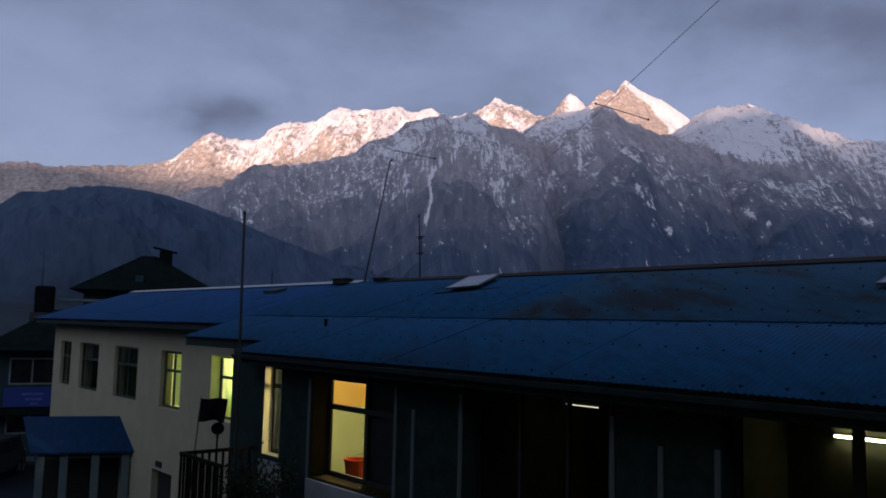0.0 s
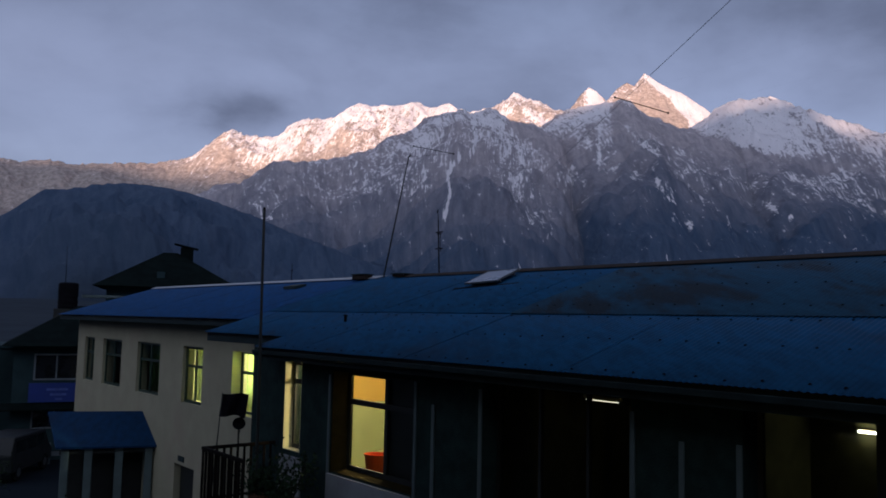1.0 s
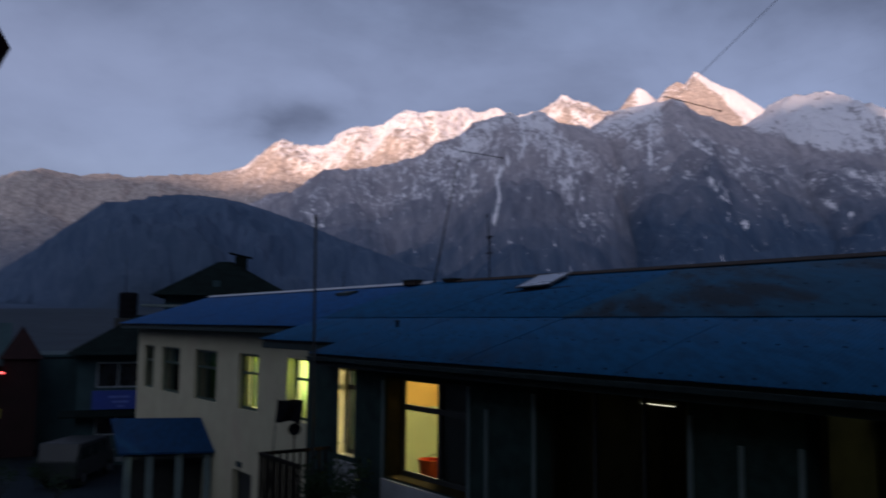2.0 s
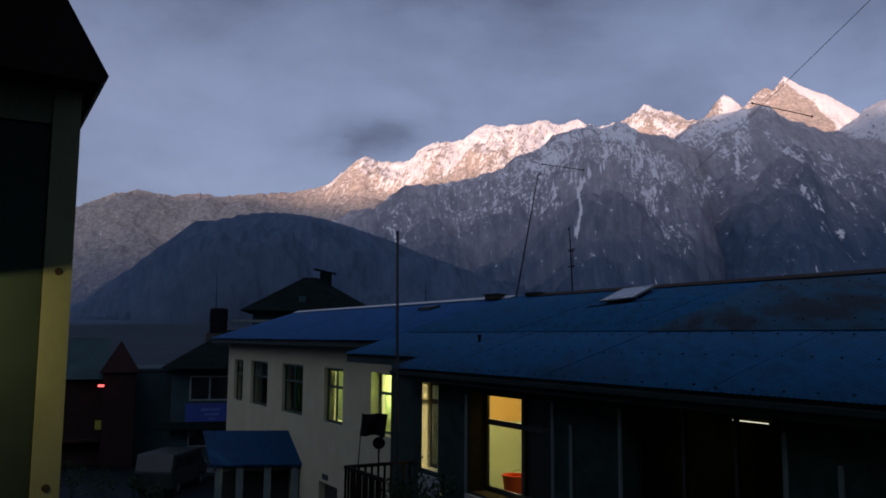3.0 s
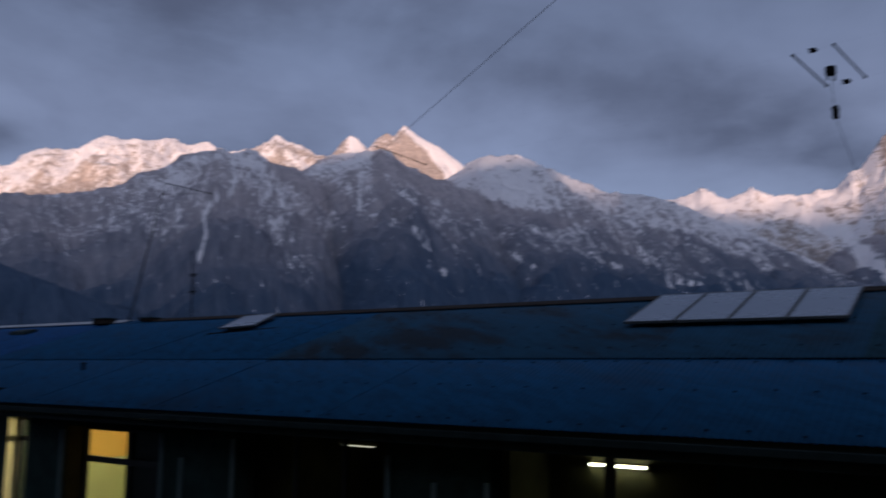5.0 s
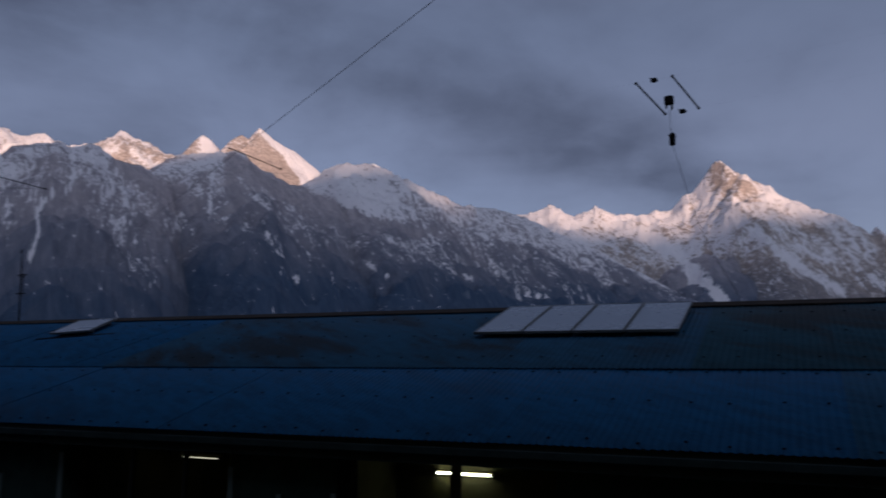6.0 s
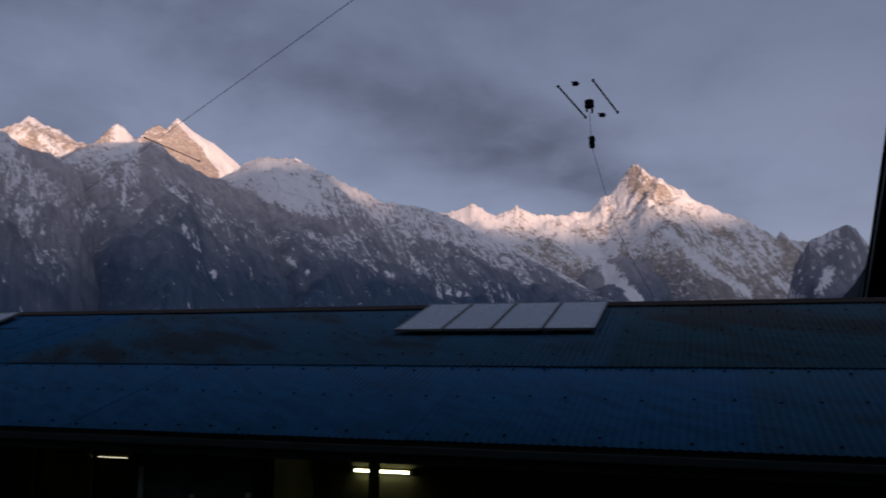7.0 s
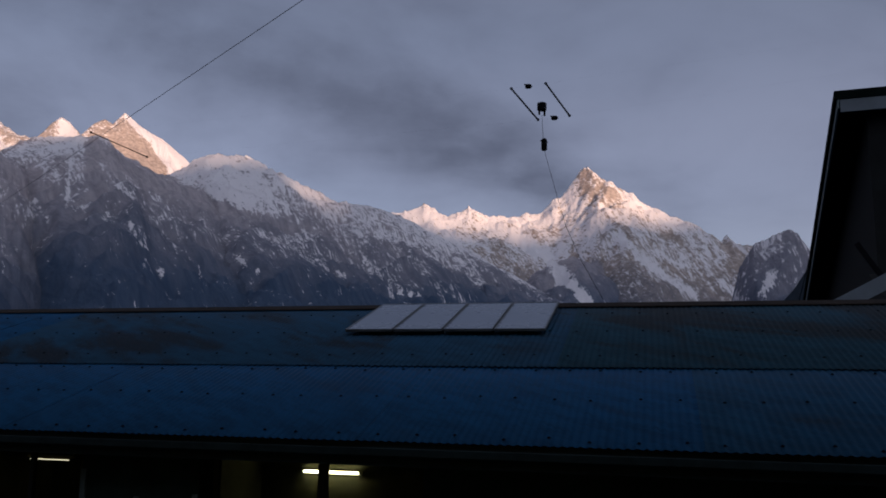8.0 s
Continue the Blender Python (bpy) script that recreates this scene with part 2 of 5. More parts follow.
# ---- helpers for meshes ----
def box(bm, x0, x1, y0, y1, z0, z1):
    vs = [bm.verts.new((x, y, z)) for z in (z0, z1) for y in (y0, y1) for x in (x0, x1)]
    for f in ((0, 2, 3, 1), (4, 5, 7, 6), (0, 1, 5, 4), (1, 3, 7, 5), (3, 2, 6, 7), (2, 0, 4, 6)):
        bm.faces.new([vs[i] for i in f])
    return vs


def rod(bm, a, b, r0, r1=None, n=8):
    a, b = Vector(a), Vector(b)
    r1 = r0 if r1 is None else r1
    q = (b - a).to_track_quat("Z", "Y")
    rings = []
    for c, r in ((a, r0), (b, r1)):
        rings.append([bm.verts.new(c + q @ Vector((r * math.cos(2 * math.pi * i / n), r * math.sin(2 * math.pi * i / n), 0))) for i in range(n)])
    for i in range(n):
        bm.faces.new((rings[0][i], rings[0][(i + 1) % n], rings[1][(i + 1) % n], rings[1][i]))
    bm.faces.new(rings[0][::-1])
    bm.faces.new(rings[1])


def beam(bm, a, b, w, h):
    """A square bar from a to b."""
    a, b = Vector(a), Vector(b)
    q = (b - a).to_track_quat("Y", "Z")
    vs = [bm.verts.new(c + q @ Vector((sx * w / 2, 0, sz * h / 2))) for c in (a, b) for sx, sz in ((-1, -1), (1, -1), (1, 1), (-1, 1))]
    for f in ((0, 1, 2, 3), (7, 6, 5, 4), (0, 4, 5, 1), (1, 5, 6, 2), (2, 6, 7, 3), (3, 7, 4, 0)):
        bm.faces.new([vs[i] for i in f])


def lathe(bm, c, profile, n=16):
    """Turns (radius, height) pairs round an upright axis at c."""
    rings = [[bm.verts.new((c[0] + r * math.cos(2 * math.pi * i / n), c[1] + r * math.sin(2 * math.pi * i / n), c[2] + z)) for i in range(n)] for r, z in profile]
    for a, b in zip(rings, rings[1:]):
        for i in range(n):
            bm.faces.new((a[i], a[(i + 1) % n], b[(i + 1) % n], b[i]))
    bm.faces.new(rings[0][::-1])
    bm.faces.new(rings[-1])


def prism(bm, outline, axis, a, b):
    """An outline in the two other axes, drawn out from a to b along axis."""
    def place(p, t):
        return (t, p[0], p[1]) if axis == "x" else (p[0], t, p[1]) if axis == "y" else (p[0], p[1], t)
    lo = [bm.verts.new(place(p, a)) for p in outline]
    hi = [bm.verts.new(place(p, b)) for p in outline]
    n = len(outline)
    for i in range(n):
        bm.faces.new((lo[i], lo[(i + 1) % n], hi[(i + 1) % n], hi[i]))
    bm.faces.new(lo[::-1])
    bm.faces.new(hi)


def mesh_of(name, bm, mat, bevel=0.0):
    if bevel:
        bmesh.ops.bevel(bm, geom=bm.edges[:], offset=bevel, segments=1, affect="EDGES")
    bmesh.ops.recalc_face_normals(bm, faces=bm.faces[:])
    me = bpy.data.meshes.new(name)
    bm.to_mesh(me)
    bm.free()
    me.materials.append(mat)
    return me


def part(name, bm, mat, parent=None, label="", bevel=0.0):
    ob = new(name, mesh_of(name, bm, mat, bevel))
    ob.parent = parent
    if label:
        tagged(ob, label)
    return ob


def thing(name, m, label, category, group="", kind=""):
    ob = new(name)
    ob.empty_display_size = 0.2
    ob.matrix_world = m
    return tagged(ob, label, category, group, kind)


def BM():
    return bmesh.new()


# ---- mountains and valley floor: one sheet ----
def hash2(ix, iy, seed):
    h = (ix.astype(np.int64) * 374761393 + iy.astype(np.int64) * 668265263 + seed * 982451653) & 0xFFFFFFFF
    h = ((h ^ (h >> 13)) * 1274126177) & 0xFFFFFFFF
    return ((h ^ (h >> 16)) & 0xFFFF) / 65535.0


def vnoise(x, y, seed):
    ix, iy = np.floor(x), np.floor(y)
    fx, fy = x - ix, y - iy
    u, v = fx * fx * (3 - 2 * fx), fy * fy * (3 - 2 * fy)
    a, b = hash2(ix, iy, seed), hash2(ix + 1, iy, seed)
    c, d = hash2(ix, iy + 1, seed), hash2(ix + 1, iy + 1, seed)
    return (a + (b - a) * u) * (1 - v) + (c + (d - c) * u) * v


def fbm(x, y, seed, octaves=5, ridged=False):
    out, amp, norm = 0, 1.0, 0
    for k in range(octaves):
        n = vnoise(x, y, seed + k * 17)
        if ridged:
            n = 1 - np.abs(2 * n - 1)
        out, norm = out + amp * n, norm + amp
        x, y, amp = x * 2.03 + 7.1, y * 2.03 + 3.7, amp * 0.5
    return out / norm


# ranges: distance, front slope, back slope, snow line, crest roughness, lean of the gullies, reach of the crest's shape, summits as (bearing, height)
RANGES = {
    "far": (3400, 0.62, 0.6, 665, 9, -0.45, 420, [(60, 300), (45, 420), (34.2, 490), (31.7, 554), (30.2, 574), (28.4, 561), (26.1, 577), (24.8, 564), (23.4, 587), (20, 599), (18.5, 625), (17.3, 652), (16.6, 697), (15.6, 738), (14.9, 770), (14.2, 743), (13, 736), (11.8, 746), (11.2, 783), (10.2, 819), (7.7, 838), (7.2, 872), (6.4, 901), (4.8, 890), (3.2, 907), (2.2, 930), (1.3, 908), (-0.3, 917), (-1.7, 890), (-3.5, 909), (-4.2, 941), (-4.8, 973), (-5.5, 947), (-6.6, 930), (-7.6, 901), (-9.8, 870), (-20, 500)]),
    "high": (3700, 0.85, 0.9, 885, 2, 0.3, 260, [(-5, 500), (-8.6, 960), (-9.2, 1003), (-9.6, 1037), (-10.1, 1066), (-10.6, 1050), (-11.0, 1024), (-11.3, 1004), (-11.7, 1037), (-12.1, 1064), (-12.7, 1092), (-13.2, 1075), (-13.9, 1136), (-14.8, 1089), (-15.6, 1056), (-16.4, 1031), (-17.1, 997), (-17.9, 961), (-18.6, 913), (-20.6, 800), (-21.3, 884), (-21.8, 975), (-22, 1003), (-22.6, 978), (-23.3, 930), (-24, 860), (-27, 500)]),
    "white": (2500, 0.5, 0.6, 370, 5, 0.6, 420, [(-12, 300), (-16, 540), (-17.1, 588), (-18, 611), (-18.6, 640), (-19.5, 655), (-21.1, 661), (-22.3, 654), (-22.9, 646), (-23.9, 628), (-25.1, 608), (-26.4, 591), (-27.6, 565), (-28.6, 544), (-29.6, 538), (-30.9, 533), (-32.1, 515), (-33.7, 488), (-35.3, 453), (-36.9, 417), (-38.9, 369), (-41.2, 315), (-43, 270), (-46, 190)]),
    "right": (3100, 0.75, 0.6, 420, 9, 0.85, 180, [(-24, 350), (-28.5, 640), (-30.9, 650), (-32.1, 632), (-32.9, 638), (-33.9, 649), (-34.7, 672), (-35.4, 649), (-36.3, 620), (-37.1, 639), (-37.9, 662), (-38.6, 648), (-39.3, 625), (-41.3, 625), (-42, 645), (-42.8, 637), (-43.4, 665), (-44, 702), (-44.6, 714), (-45, 744), (-45.4, 775), (-45.9, 811), (-46.4, 832), (-46.9, 797), (-47.5, 766), (-48.2, 738), (-49.5, 703), (-50, 667), (-50.7, 641), (-51.7, 612), (-53.4, 571), (-54.7, 523), (-55.2, 497), (-55.6, 530), (-56.1, 490), (-58.2, 469), (-62, 420), (-75, 380)]),
    "rib": (2650, 0.7, 0.6, 720, 8, 0.5, 300, [(-38, 200), (-41, 290), (-43, 355), (-44.4, 380), (-45.2, 395), (-46.5, 375), (-47.1, 383), (-48.4, 362), (-50.1, 310), (-52.2, 255), (-54.2, 205), (-56.1, 180), (-60, 200)]),
    "shoulder": (1500, 0.8, 0.8, 450, 9, 0.2, 300, [(-54, 10), (-55.6, 130), (-56.3, 200), (-57, 232), (-57.7, 246), (-58.4, 258), (-59.3, 260), (-60.1, 249), (-60.7, 233), (-61.9, 225), (-64.8, 241), (-80, 260)]),
    "front": (2000, 0.5, 0.6, 432, 5, 0.12, 420, [(26, 200), (18.6, 280), (16.5, 294), (15.7, 314), (14.3, 319), (13.7, 333), (13.2, 348), (12.1, 367), (9.8, 380), (8.6, 386), (7.4, 399), (5.7, 417), (4.7, 436), (4.3, 454), (3.5, 465), (2.3, 479), (1.5, 498), (0.7, 518), (-0.3, 529), (-1.7, 526), (-2.3, 534), (-3.1, 549), (-3.6, 541), (-4.5, 518), (-5.8, 504), (-7.4, 483), (-7.8, 471), (-9, 436), (-9.8, 405), (-11.4, 355), (-13.7, 272), (-18, 200)]),
    "spur": (2250, 0.48, 0.6, 485, 6, 0.55, 420, [(0, 250), (-5, 480), (-7, 557), (-7.8, 580), (-8.6, 596), (-9.8, 605), (-10.9, 606), (-11.7, 600), (-12.2, 611), (-12.7, 595), (-13.3, 579), (-14.1, 563), (-15.6, 546), (-17.5, 518), (-19.7, 498), (-20.6, 481), (-21.1, 469), (-23, 448), (-24.8, 432), (-27.6, 400), (-30.9, 361), (-34.9, 315), (-38.8, 268), (-42.7, 228), (-51.6, 150), (-60, 90)]),
    "hill": (1200, 0.42, 0.5, 2000, 2.0, 0.1, 420, [(50, 20), (40, 10), (33.8, 30), (32.6, 54), (31.4, 78), (30.2, 96), (28.9, 119), (27.5, 144), (26.4, 162), (24.8, 166), (23.3, 179), (22.2, 184), (20.4, 187), (18.8, 183), (17.3, 175), (15.7, 166), (13, 149), (9.2, 116), (2, 60), (-10, 20)]),
    "bank": (600, 0.7, 0.5, 2000, 2.0, 0.1, 420, [(-50, 0), (-56.3, 32), (-57.3, 51), (-58.7, 64), (-60.2, 79), (-66, 120), (-80, 150), (-95, 60)]),
    # two unseen ridges at the lookout's back, added to block and shape the sunlight
    "behind": (3000, 0.5, 0.5, 640, 8, 0, 420, [(-180, 1140), (-176, 1140), (-172, 1110), (-168, 1030), (-157, 960), (-150, 990), (-140, 1000), (-126, 950), (-110, 800), (-100, 640), (-88, 460), (-80, 320), (-70, 130)]),
    "sun_block_left": (3000, 0.5, 0.5, 640, 8, 0, 420, [(180, 1130), (165, 1070), (150, 990), (143, 960), (137, 1000), (131, 1050), (121, 1010), (110, 880), (90, 560), (70, 380), (55, 200)]),
}


# snow-filled couloirs (and, with a minus, bare ribs of rock): way down in bearing and elevation from the lookout, half width, depth of snow
COULOIRS = [
    ([(-1.2, 11.6), (-0.5, 11.0), (-0.2, 10.0), (-0.4, 9.0), (0.0, 7.3)], 0.17, 1.5),
    ([(2.3, 13.8), (2.0, 12.5), (1.7, 10.9), (1.2, 9.2)], 0.22, 0.75),
    ([(-1.9, 14.3), (-2.1, 12.6), (-1.6, 11.4)], 0.28, 0.85),
    ([(-3.0, 14.9), (-3.7, 14.0), (-4.4, 13.6)], 0.3, 0.8),
    ([(-10.9, 13.6), (-10.8, 11.9), (-10.8, 10.4)], 0.22, 0.9),
    ([(-14.4, 10.8), (-15.4, 8.7), (-16.0, 7.8)], 0.2, 0.8),
    ([(-16.5, 7.4), (-17.1, 6.6)], 0.14, 0.75),
    ([(-19.3, 7.3), (-19.5, 6.4)], 0.14, 0.75),
    ([(-21.5, 8.4), (-22.5, 7.5), (-23.4, 7.2)], 0.24, 0.8),
    ([(-26.6, 8.4), (-29.2, 7.0)], 0.26, 0.72),
    ([(-29.5, 10.6), (-31.1, 9.1)], 0.26, 0.85),
    ([(-30.4, 8.4), (-31.0, 7.5)], 0.14, 1.1),
    ([(-33.0, 6.0), (-34.6, 5.9)], 0.16, 1.0),
    ([(-41.2, 9.9), (-43.5, 8.3), (-45.3, 6.5), (-46.2, 5.5)], 0.62, 1.25),
    ([(-47.7, 10.5), (-50.8, 7.7), (-53.5, 5.8)], 0.6, 1.0),
    ([(-51.2, 8.8), (-55.2, 6.4), (-56.8, 5.1)], 0.4, 0.95),
    ([(-58.6, 7.4), (-57.2, 5.4)], 0.5, 0.95),
    ([(4.0, 12.2), (2.4, 9.4)], 1.5, 0.48),
    ([(-2.5, 13.4), (-4.5, 11.4)], 1.3, 0.46),
    ([(-8.6, 14.0), (-10.4, 12.4)], 0.9, 0.56),
    ([(-16.0, 10.8), (-22.0, 9.4), (-28.0, 8.6)], 0.9, 0.40),
    ([(-24.0, 12.6), (-29.0, 11.2), (-33.0, 10.0)], 1.3, 0.62),
    ([(-3.0, 15.2), (-8.0, 14.8)], 0.7, -0.5),
    ([(-45.6, 14.2), (-46.4, 13.2), (-48.4, 12.2)], 0.8, -0.45),
    ([(8.9, 5.1), (8.8, 4.0)], 0.06, 1.0),
    ([(-12.3, 14.6), (-15.6, 13.0), (-20.6, 11.2), (-25.0, 10.4)], 0.75, -0.75),
    ([(-12.0, 14.2), (-12.6, 12.0), (-12.6, 10.0)], 0.5, -0.6),
    ([(-4.8, 14.0), (-9.0, 11.8), (-11.6, 9.4)], 0.65, -0.8),
    ([(-21.1, 10.9), (-22.0, 10.3)], 0.4, -0.9),
    ([(-45.4, 8.6), (-46.1, 6.8)], 0.4, -0.8),
    ([(-46.4, 14.3), (-48.0, 12.9)], 0.5, -0.5),
    ([(-51.5, 10.0), (-52.6, 9.5)], 0.35, -0.6),
    ([(-55.6, 9.2), (-56.2, 7.6)], 0.5, -0.5),
]


def terrain():
    fine = np.arange(-66, 38, 0.065)
    az = np.concatenate([np.arange(-180, -66, 1.5), fine, np.arange(38, 180.1, 1.5)])
    r = np.concatenate([np.geomspace(70, 800, 30), np.arange(812, 4250, 13.0), np.array([4400, 4600, 4850])])
    A, R = np.meshgrid(az, r, indexing="ij")
    X, Y = -np.sin(np.radians(A)) * R, np.cos(np.radians(A)) * R
    wx, wy = fbm(X / 420, Y / 420, 5, 4) - 0.5, fbm(X / 420 + 9, Y / 420, 6, 4) - 0.5
    big = fbm(X / 300 + wx * 1.2, Y / 300 + wy * 1.2, 11, 6, True)
    small = fbm(X / 60 + wx, Y / 60 + wy, 31, 5, True)
    mid = fbm(X / 130 + 2 * wx, Y / 130 + 2 * wy, 53, 5, True)
    Z = 3.0 + 26 * fbm(X / 500, Y / 500, 77, 3) * np.clip((R - 200) / 600, 0, 1)
    line = np.full_like(Z, 2000.0)
    gully = np.zeros_like(Z)
    rocky = np.zeros_like(Z)
    rise = np.zeros_like(Z)
    flow = np.zeros((*Z.shape, 3))
    for k, (name, (dist, front, back, snowline, rough, lean, reach, summits)) in enumerate(RANGES.items()):
        b, h = np.array(summits[::-1] if summits[0][0] > summits[-1][0] else summits, float).T
        steps = np.arange(-200, 200, 0.1)
        sharp = np.interp(steps, b, h, left=-400, right=-400)
        blur = np.convolve(np.pad(sharp, 30, "edge"), np.hanning(63)[1:-1] / np.hanning(63).sum(), "same")[30:-30]
        way = dist + 160 * (fbm(az / 9, az * 0, 60 + k, 3) - 0.5)
        W = way[:, None]
        d = W - R
        slant = A + 0.28 * lean * np.clip(d, 0, 900) * 57.3 / dist
        mix = np.clip(np.abs(d) / reach, 0, 1)
        C = np.interp(slant, steps, sharp) * (1 - mix) + np.interp(slant, steps, blur) * mix
        tooth = (rough * 2.2 * (fbm(az * dist / 1300, az * 0 + k, 40 + k, 6, True) - 0.55))[:, None]
        C = C + EYE + tooth * np.exp(-np.abs(d) / 45)
        down = np.where(d > 0, front * d, -back * d)
        # spurs and gullies fan out below the crest, leaning with the slope
        fan = A * dist / 57.3 + lean * d + 150 * wx
        rib = fbm(fan / 170 + 0.5 * wy, d / 330 + k, 90 + k, 4, True)
        cut = np.minimum(down * 1.45, 240) * (0.3 if name == "high" else 1.0)
        z = C - down + np.minimum(cut, 95) * 0.5 * (rib - 0.55) + np.minimum(cut, 190) * 0.42 * (big - 0.55) + np.minimum(cut, 90) * (0.5 * (mid - 0.5) + 0.35 * (small - 0.5))
        on = z > Z
        Z = np.where(on, z, Z)
        line = np.where(on, snowline, line)
        gully = np.where(on, 0.60 - rib, gully)
        flow[..., 0] = np.where(on, fan, flow[..., 0])
        flow[..., 1] = np.where(on, d * 0.22, flow[..., 1])
        flow[..., 2] = np.where(on, k * 700.0, flow[..., 2])
        rise = np.where(on, 0.26 if name in ("spur", "white", "rib") else 0.0, rise)
        rocky = np.where(on, 1.0 if name in ("far", "high", "right") else 0.35 if name in ("white", "spur", "front", "rib", "shoulder") else 0.0, rocky)
    near = np.clip((R - 70) / 120, 0, 1)
    Z = Z * near - 0.02 * (1 - near)
    snow = np.clip(0.5 + (Z - line) / 430 + 0.9 * gully, -0.6, 0.86)
    eye_el = np.degrees(np.arctan2(Z - EYE, R))
    # the far crest carries little snow towards the valley's mouth
    snow = snow - np.where(line == 665, np.clip((A - 16.5) / 5, 0, 1) * 0.6, 0)
    # wind-packed snow on one flank of the high peak, bare rock on the other
    edge = -14.0 - 0.95 * np.clip(16.9 - eye_el, 0, 3) + 0.5 * (small - 0.5)
    snow = snow + np.where(line == 885, np.clip((edge - A) * 3.0, -0.55, 0.6) + 1.1 * np.exp(-((A + 10.4) / 0.75) ** 2), 0)
    for streak, width, strength in COULOIRS:
        for (b0, e0), (b1, e1) in zip(streak, streak[1:]):
            t = np.clip(((A - b0) * (b1 - b0) + (eye_el - e0) * (e1 - e0)) / ((b1 - b0) ** 2 + (e1 - e0) ** 2 + 1e-9), 0, 1)
            away = np.hypot(A - b0 - t * (b1 - b0), eye_el - e0 - t * (e1 - e0)) + 1.6 * (small - 0.45) * width
            fill = np.clip(1.5 - away / width, 0, 1)
            snow = np.maximum(snow, strength * fill - 0.1) if strength > 0 else snow + strength * np.minimum(fill, 1) * (line < 1500)
    # how far the blue haze tint of the low slopes reaches up, by height
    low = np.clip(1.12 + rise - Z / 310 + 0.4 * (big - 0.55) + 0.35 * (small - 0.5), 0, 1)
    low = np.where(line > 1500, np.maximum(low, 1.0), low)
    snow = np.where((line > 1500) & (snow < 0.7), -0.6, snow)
    n, m = A.shape
    verts = np.stack([X, Y, Z], -1).reshape(-1, 3)
    verts = np.vstack([verts, [[0, 0, -0.02]]])
    i = np.arange(n - 1)[:, None] * m + np.arange(m - 1)[None]
    quads = np.stack([i, i + m, i + m + 1, i + 1], -1).reshape(-1, 4)[:, ::-1]
    tris = np.stack([np.full(n - 1, n * m), np.arange(n - 1) * m, np.arange(1, n) * m], -1)[:, ::-1]
    me = bpy.data.meshes.new("ground")
    me.vertices.add(len(verts))
    me.vertices.foreach_set("co", verts.ravel())
    loops = np.concatenate([quads.ravel(), tris.ravel()])
    me.loops.add(len(loops))
    me.loops.foreach_set("vertex_index", loops.astype(np.int32))
    starts = np.concatenate([np.arange(len(quads)) * 4, len(quads) * 4 + np.arange(len(tris)) * 3])
    me.polygons.add(len(starts))
    me.polygons.foreach_set("loop_start", starts.astype(np.int32))
    me.polygons.foreach_set("use_smooth", np.ones(len(starts), bool))
    me.update(calc_edges=True)
    me.validate()
    for nm, data in (("snow", snow), ("rockiness", rocky), ("woods_haze", low), ("field", np.clip((980 - R) / 330, 0, 1))):
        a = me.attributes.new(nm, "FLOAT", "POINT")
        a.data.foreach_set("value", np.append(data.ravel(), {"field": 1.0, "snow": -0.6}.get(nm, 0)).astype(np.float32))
    a = me.attributes.new("flow", "FLOAT_VECTOR", "POINT")
    a.data.foreach_set("vector", np.vstack([flow.reshape(-1, 3), [[0, 0, 0]]]).astype(np.float32).ravel())
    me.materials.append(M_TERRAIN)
    ob = new("ground", me)
    tagged(ob, "valley floor rising to dark slopes and snowy rock mountains", "mountains", kind="structure")


terrain()

# ---- the lodge: long blue-roofed building across the yard ----
FACE = pose(0, 0, 0, 0, 0, -50.7)
EAVE_Y, EAVE_Z, PITCH = 7.0, EYE - 0.546, 0.31
RIDGE_Y = 12.36
LAP_Y = 9.19
MAIN_Y, LEFT_Y = 7.45, 9.2
BACK_Y = 17.3
SILL_Z, HEAD_Z, FLOOR_Z = EYE - 2.46, EYE - 0.87, EYE - 3.3
END_L, END_R, STEP_X = -33.4, 8.5, -14.97


def roof_z(y):
    return EAVE_Z + PITCH * (y - EAVE_Y) if y < RIDGE_Y else EAVE_Z + PITCH * (2 * RIDGE_Y - y - EAVE_Y)


lodge = thing("lodge", FACE, "long two-storey lodge with blue corrugated iron roof", "building")


def wall_with_openings(bm, x0, x1, y0, y1, z0, z1, openings):
    """A wall along x, one skin, with openings (xa, xb, za, zb) that go right through it."""
    xs = sorted({x0, x1, *[o[0] for o in openings], *[o[1] for o in openings]})
    zs = sorted({z0, z1, *[o[2] for o in openings], *[o[3] for o in openings if o[3] < z1]})
    made = {}

    def vert(i, j, y):
        if (i, j, y) not in made:
            made[i, j, y] = bm.verts.new((xs[i], y, zs[j]))
        return made[i, j, y]

    def solid(i, j):
        if not (0 <= i < len(xs) - 1 and 0 <= j < len(zs) - 1):
            return False
        x, z = (xs[i] + xs[i + 1]) / 2, (zs[j] + zs[j + 1]) / 2
        return not any(o[0] < x < o[1] and o[2] < z < o[3] for o in openings)

    for i in range(len(xs) - 1):
        for j in range(len(zs) - 1):
            if not solid(i, j):
                continue
            for y in (y0, y1):
                bm.faces.new((vert(i, j, y), vert(i + 1, j, y), vert(i + 1, j + 1, y), vert(i, j + 1, y)))
            for di, dj, a, c in ((-1, 0, (i, j), (i, j + 1)), (1, 0, (i + 1, j), (i + 1, j + 1)), (0, -1, (i, j), (i + 1, j)), (0, 1, (i, j + 1), (i + 1, j + 1))):
                if not solid(i + di, j + dj):
                    bm.faces.new((vert(*a, y0), vert(*c, y0), vert(*c, y1), vert(*a, y1)))


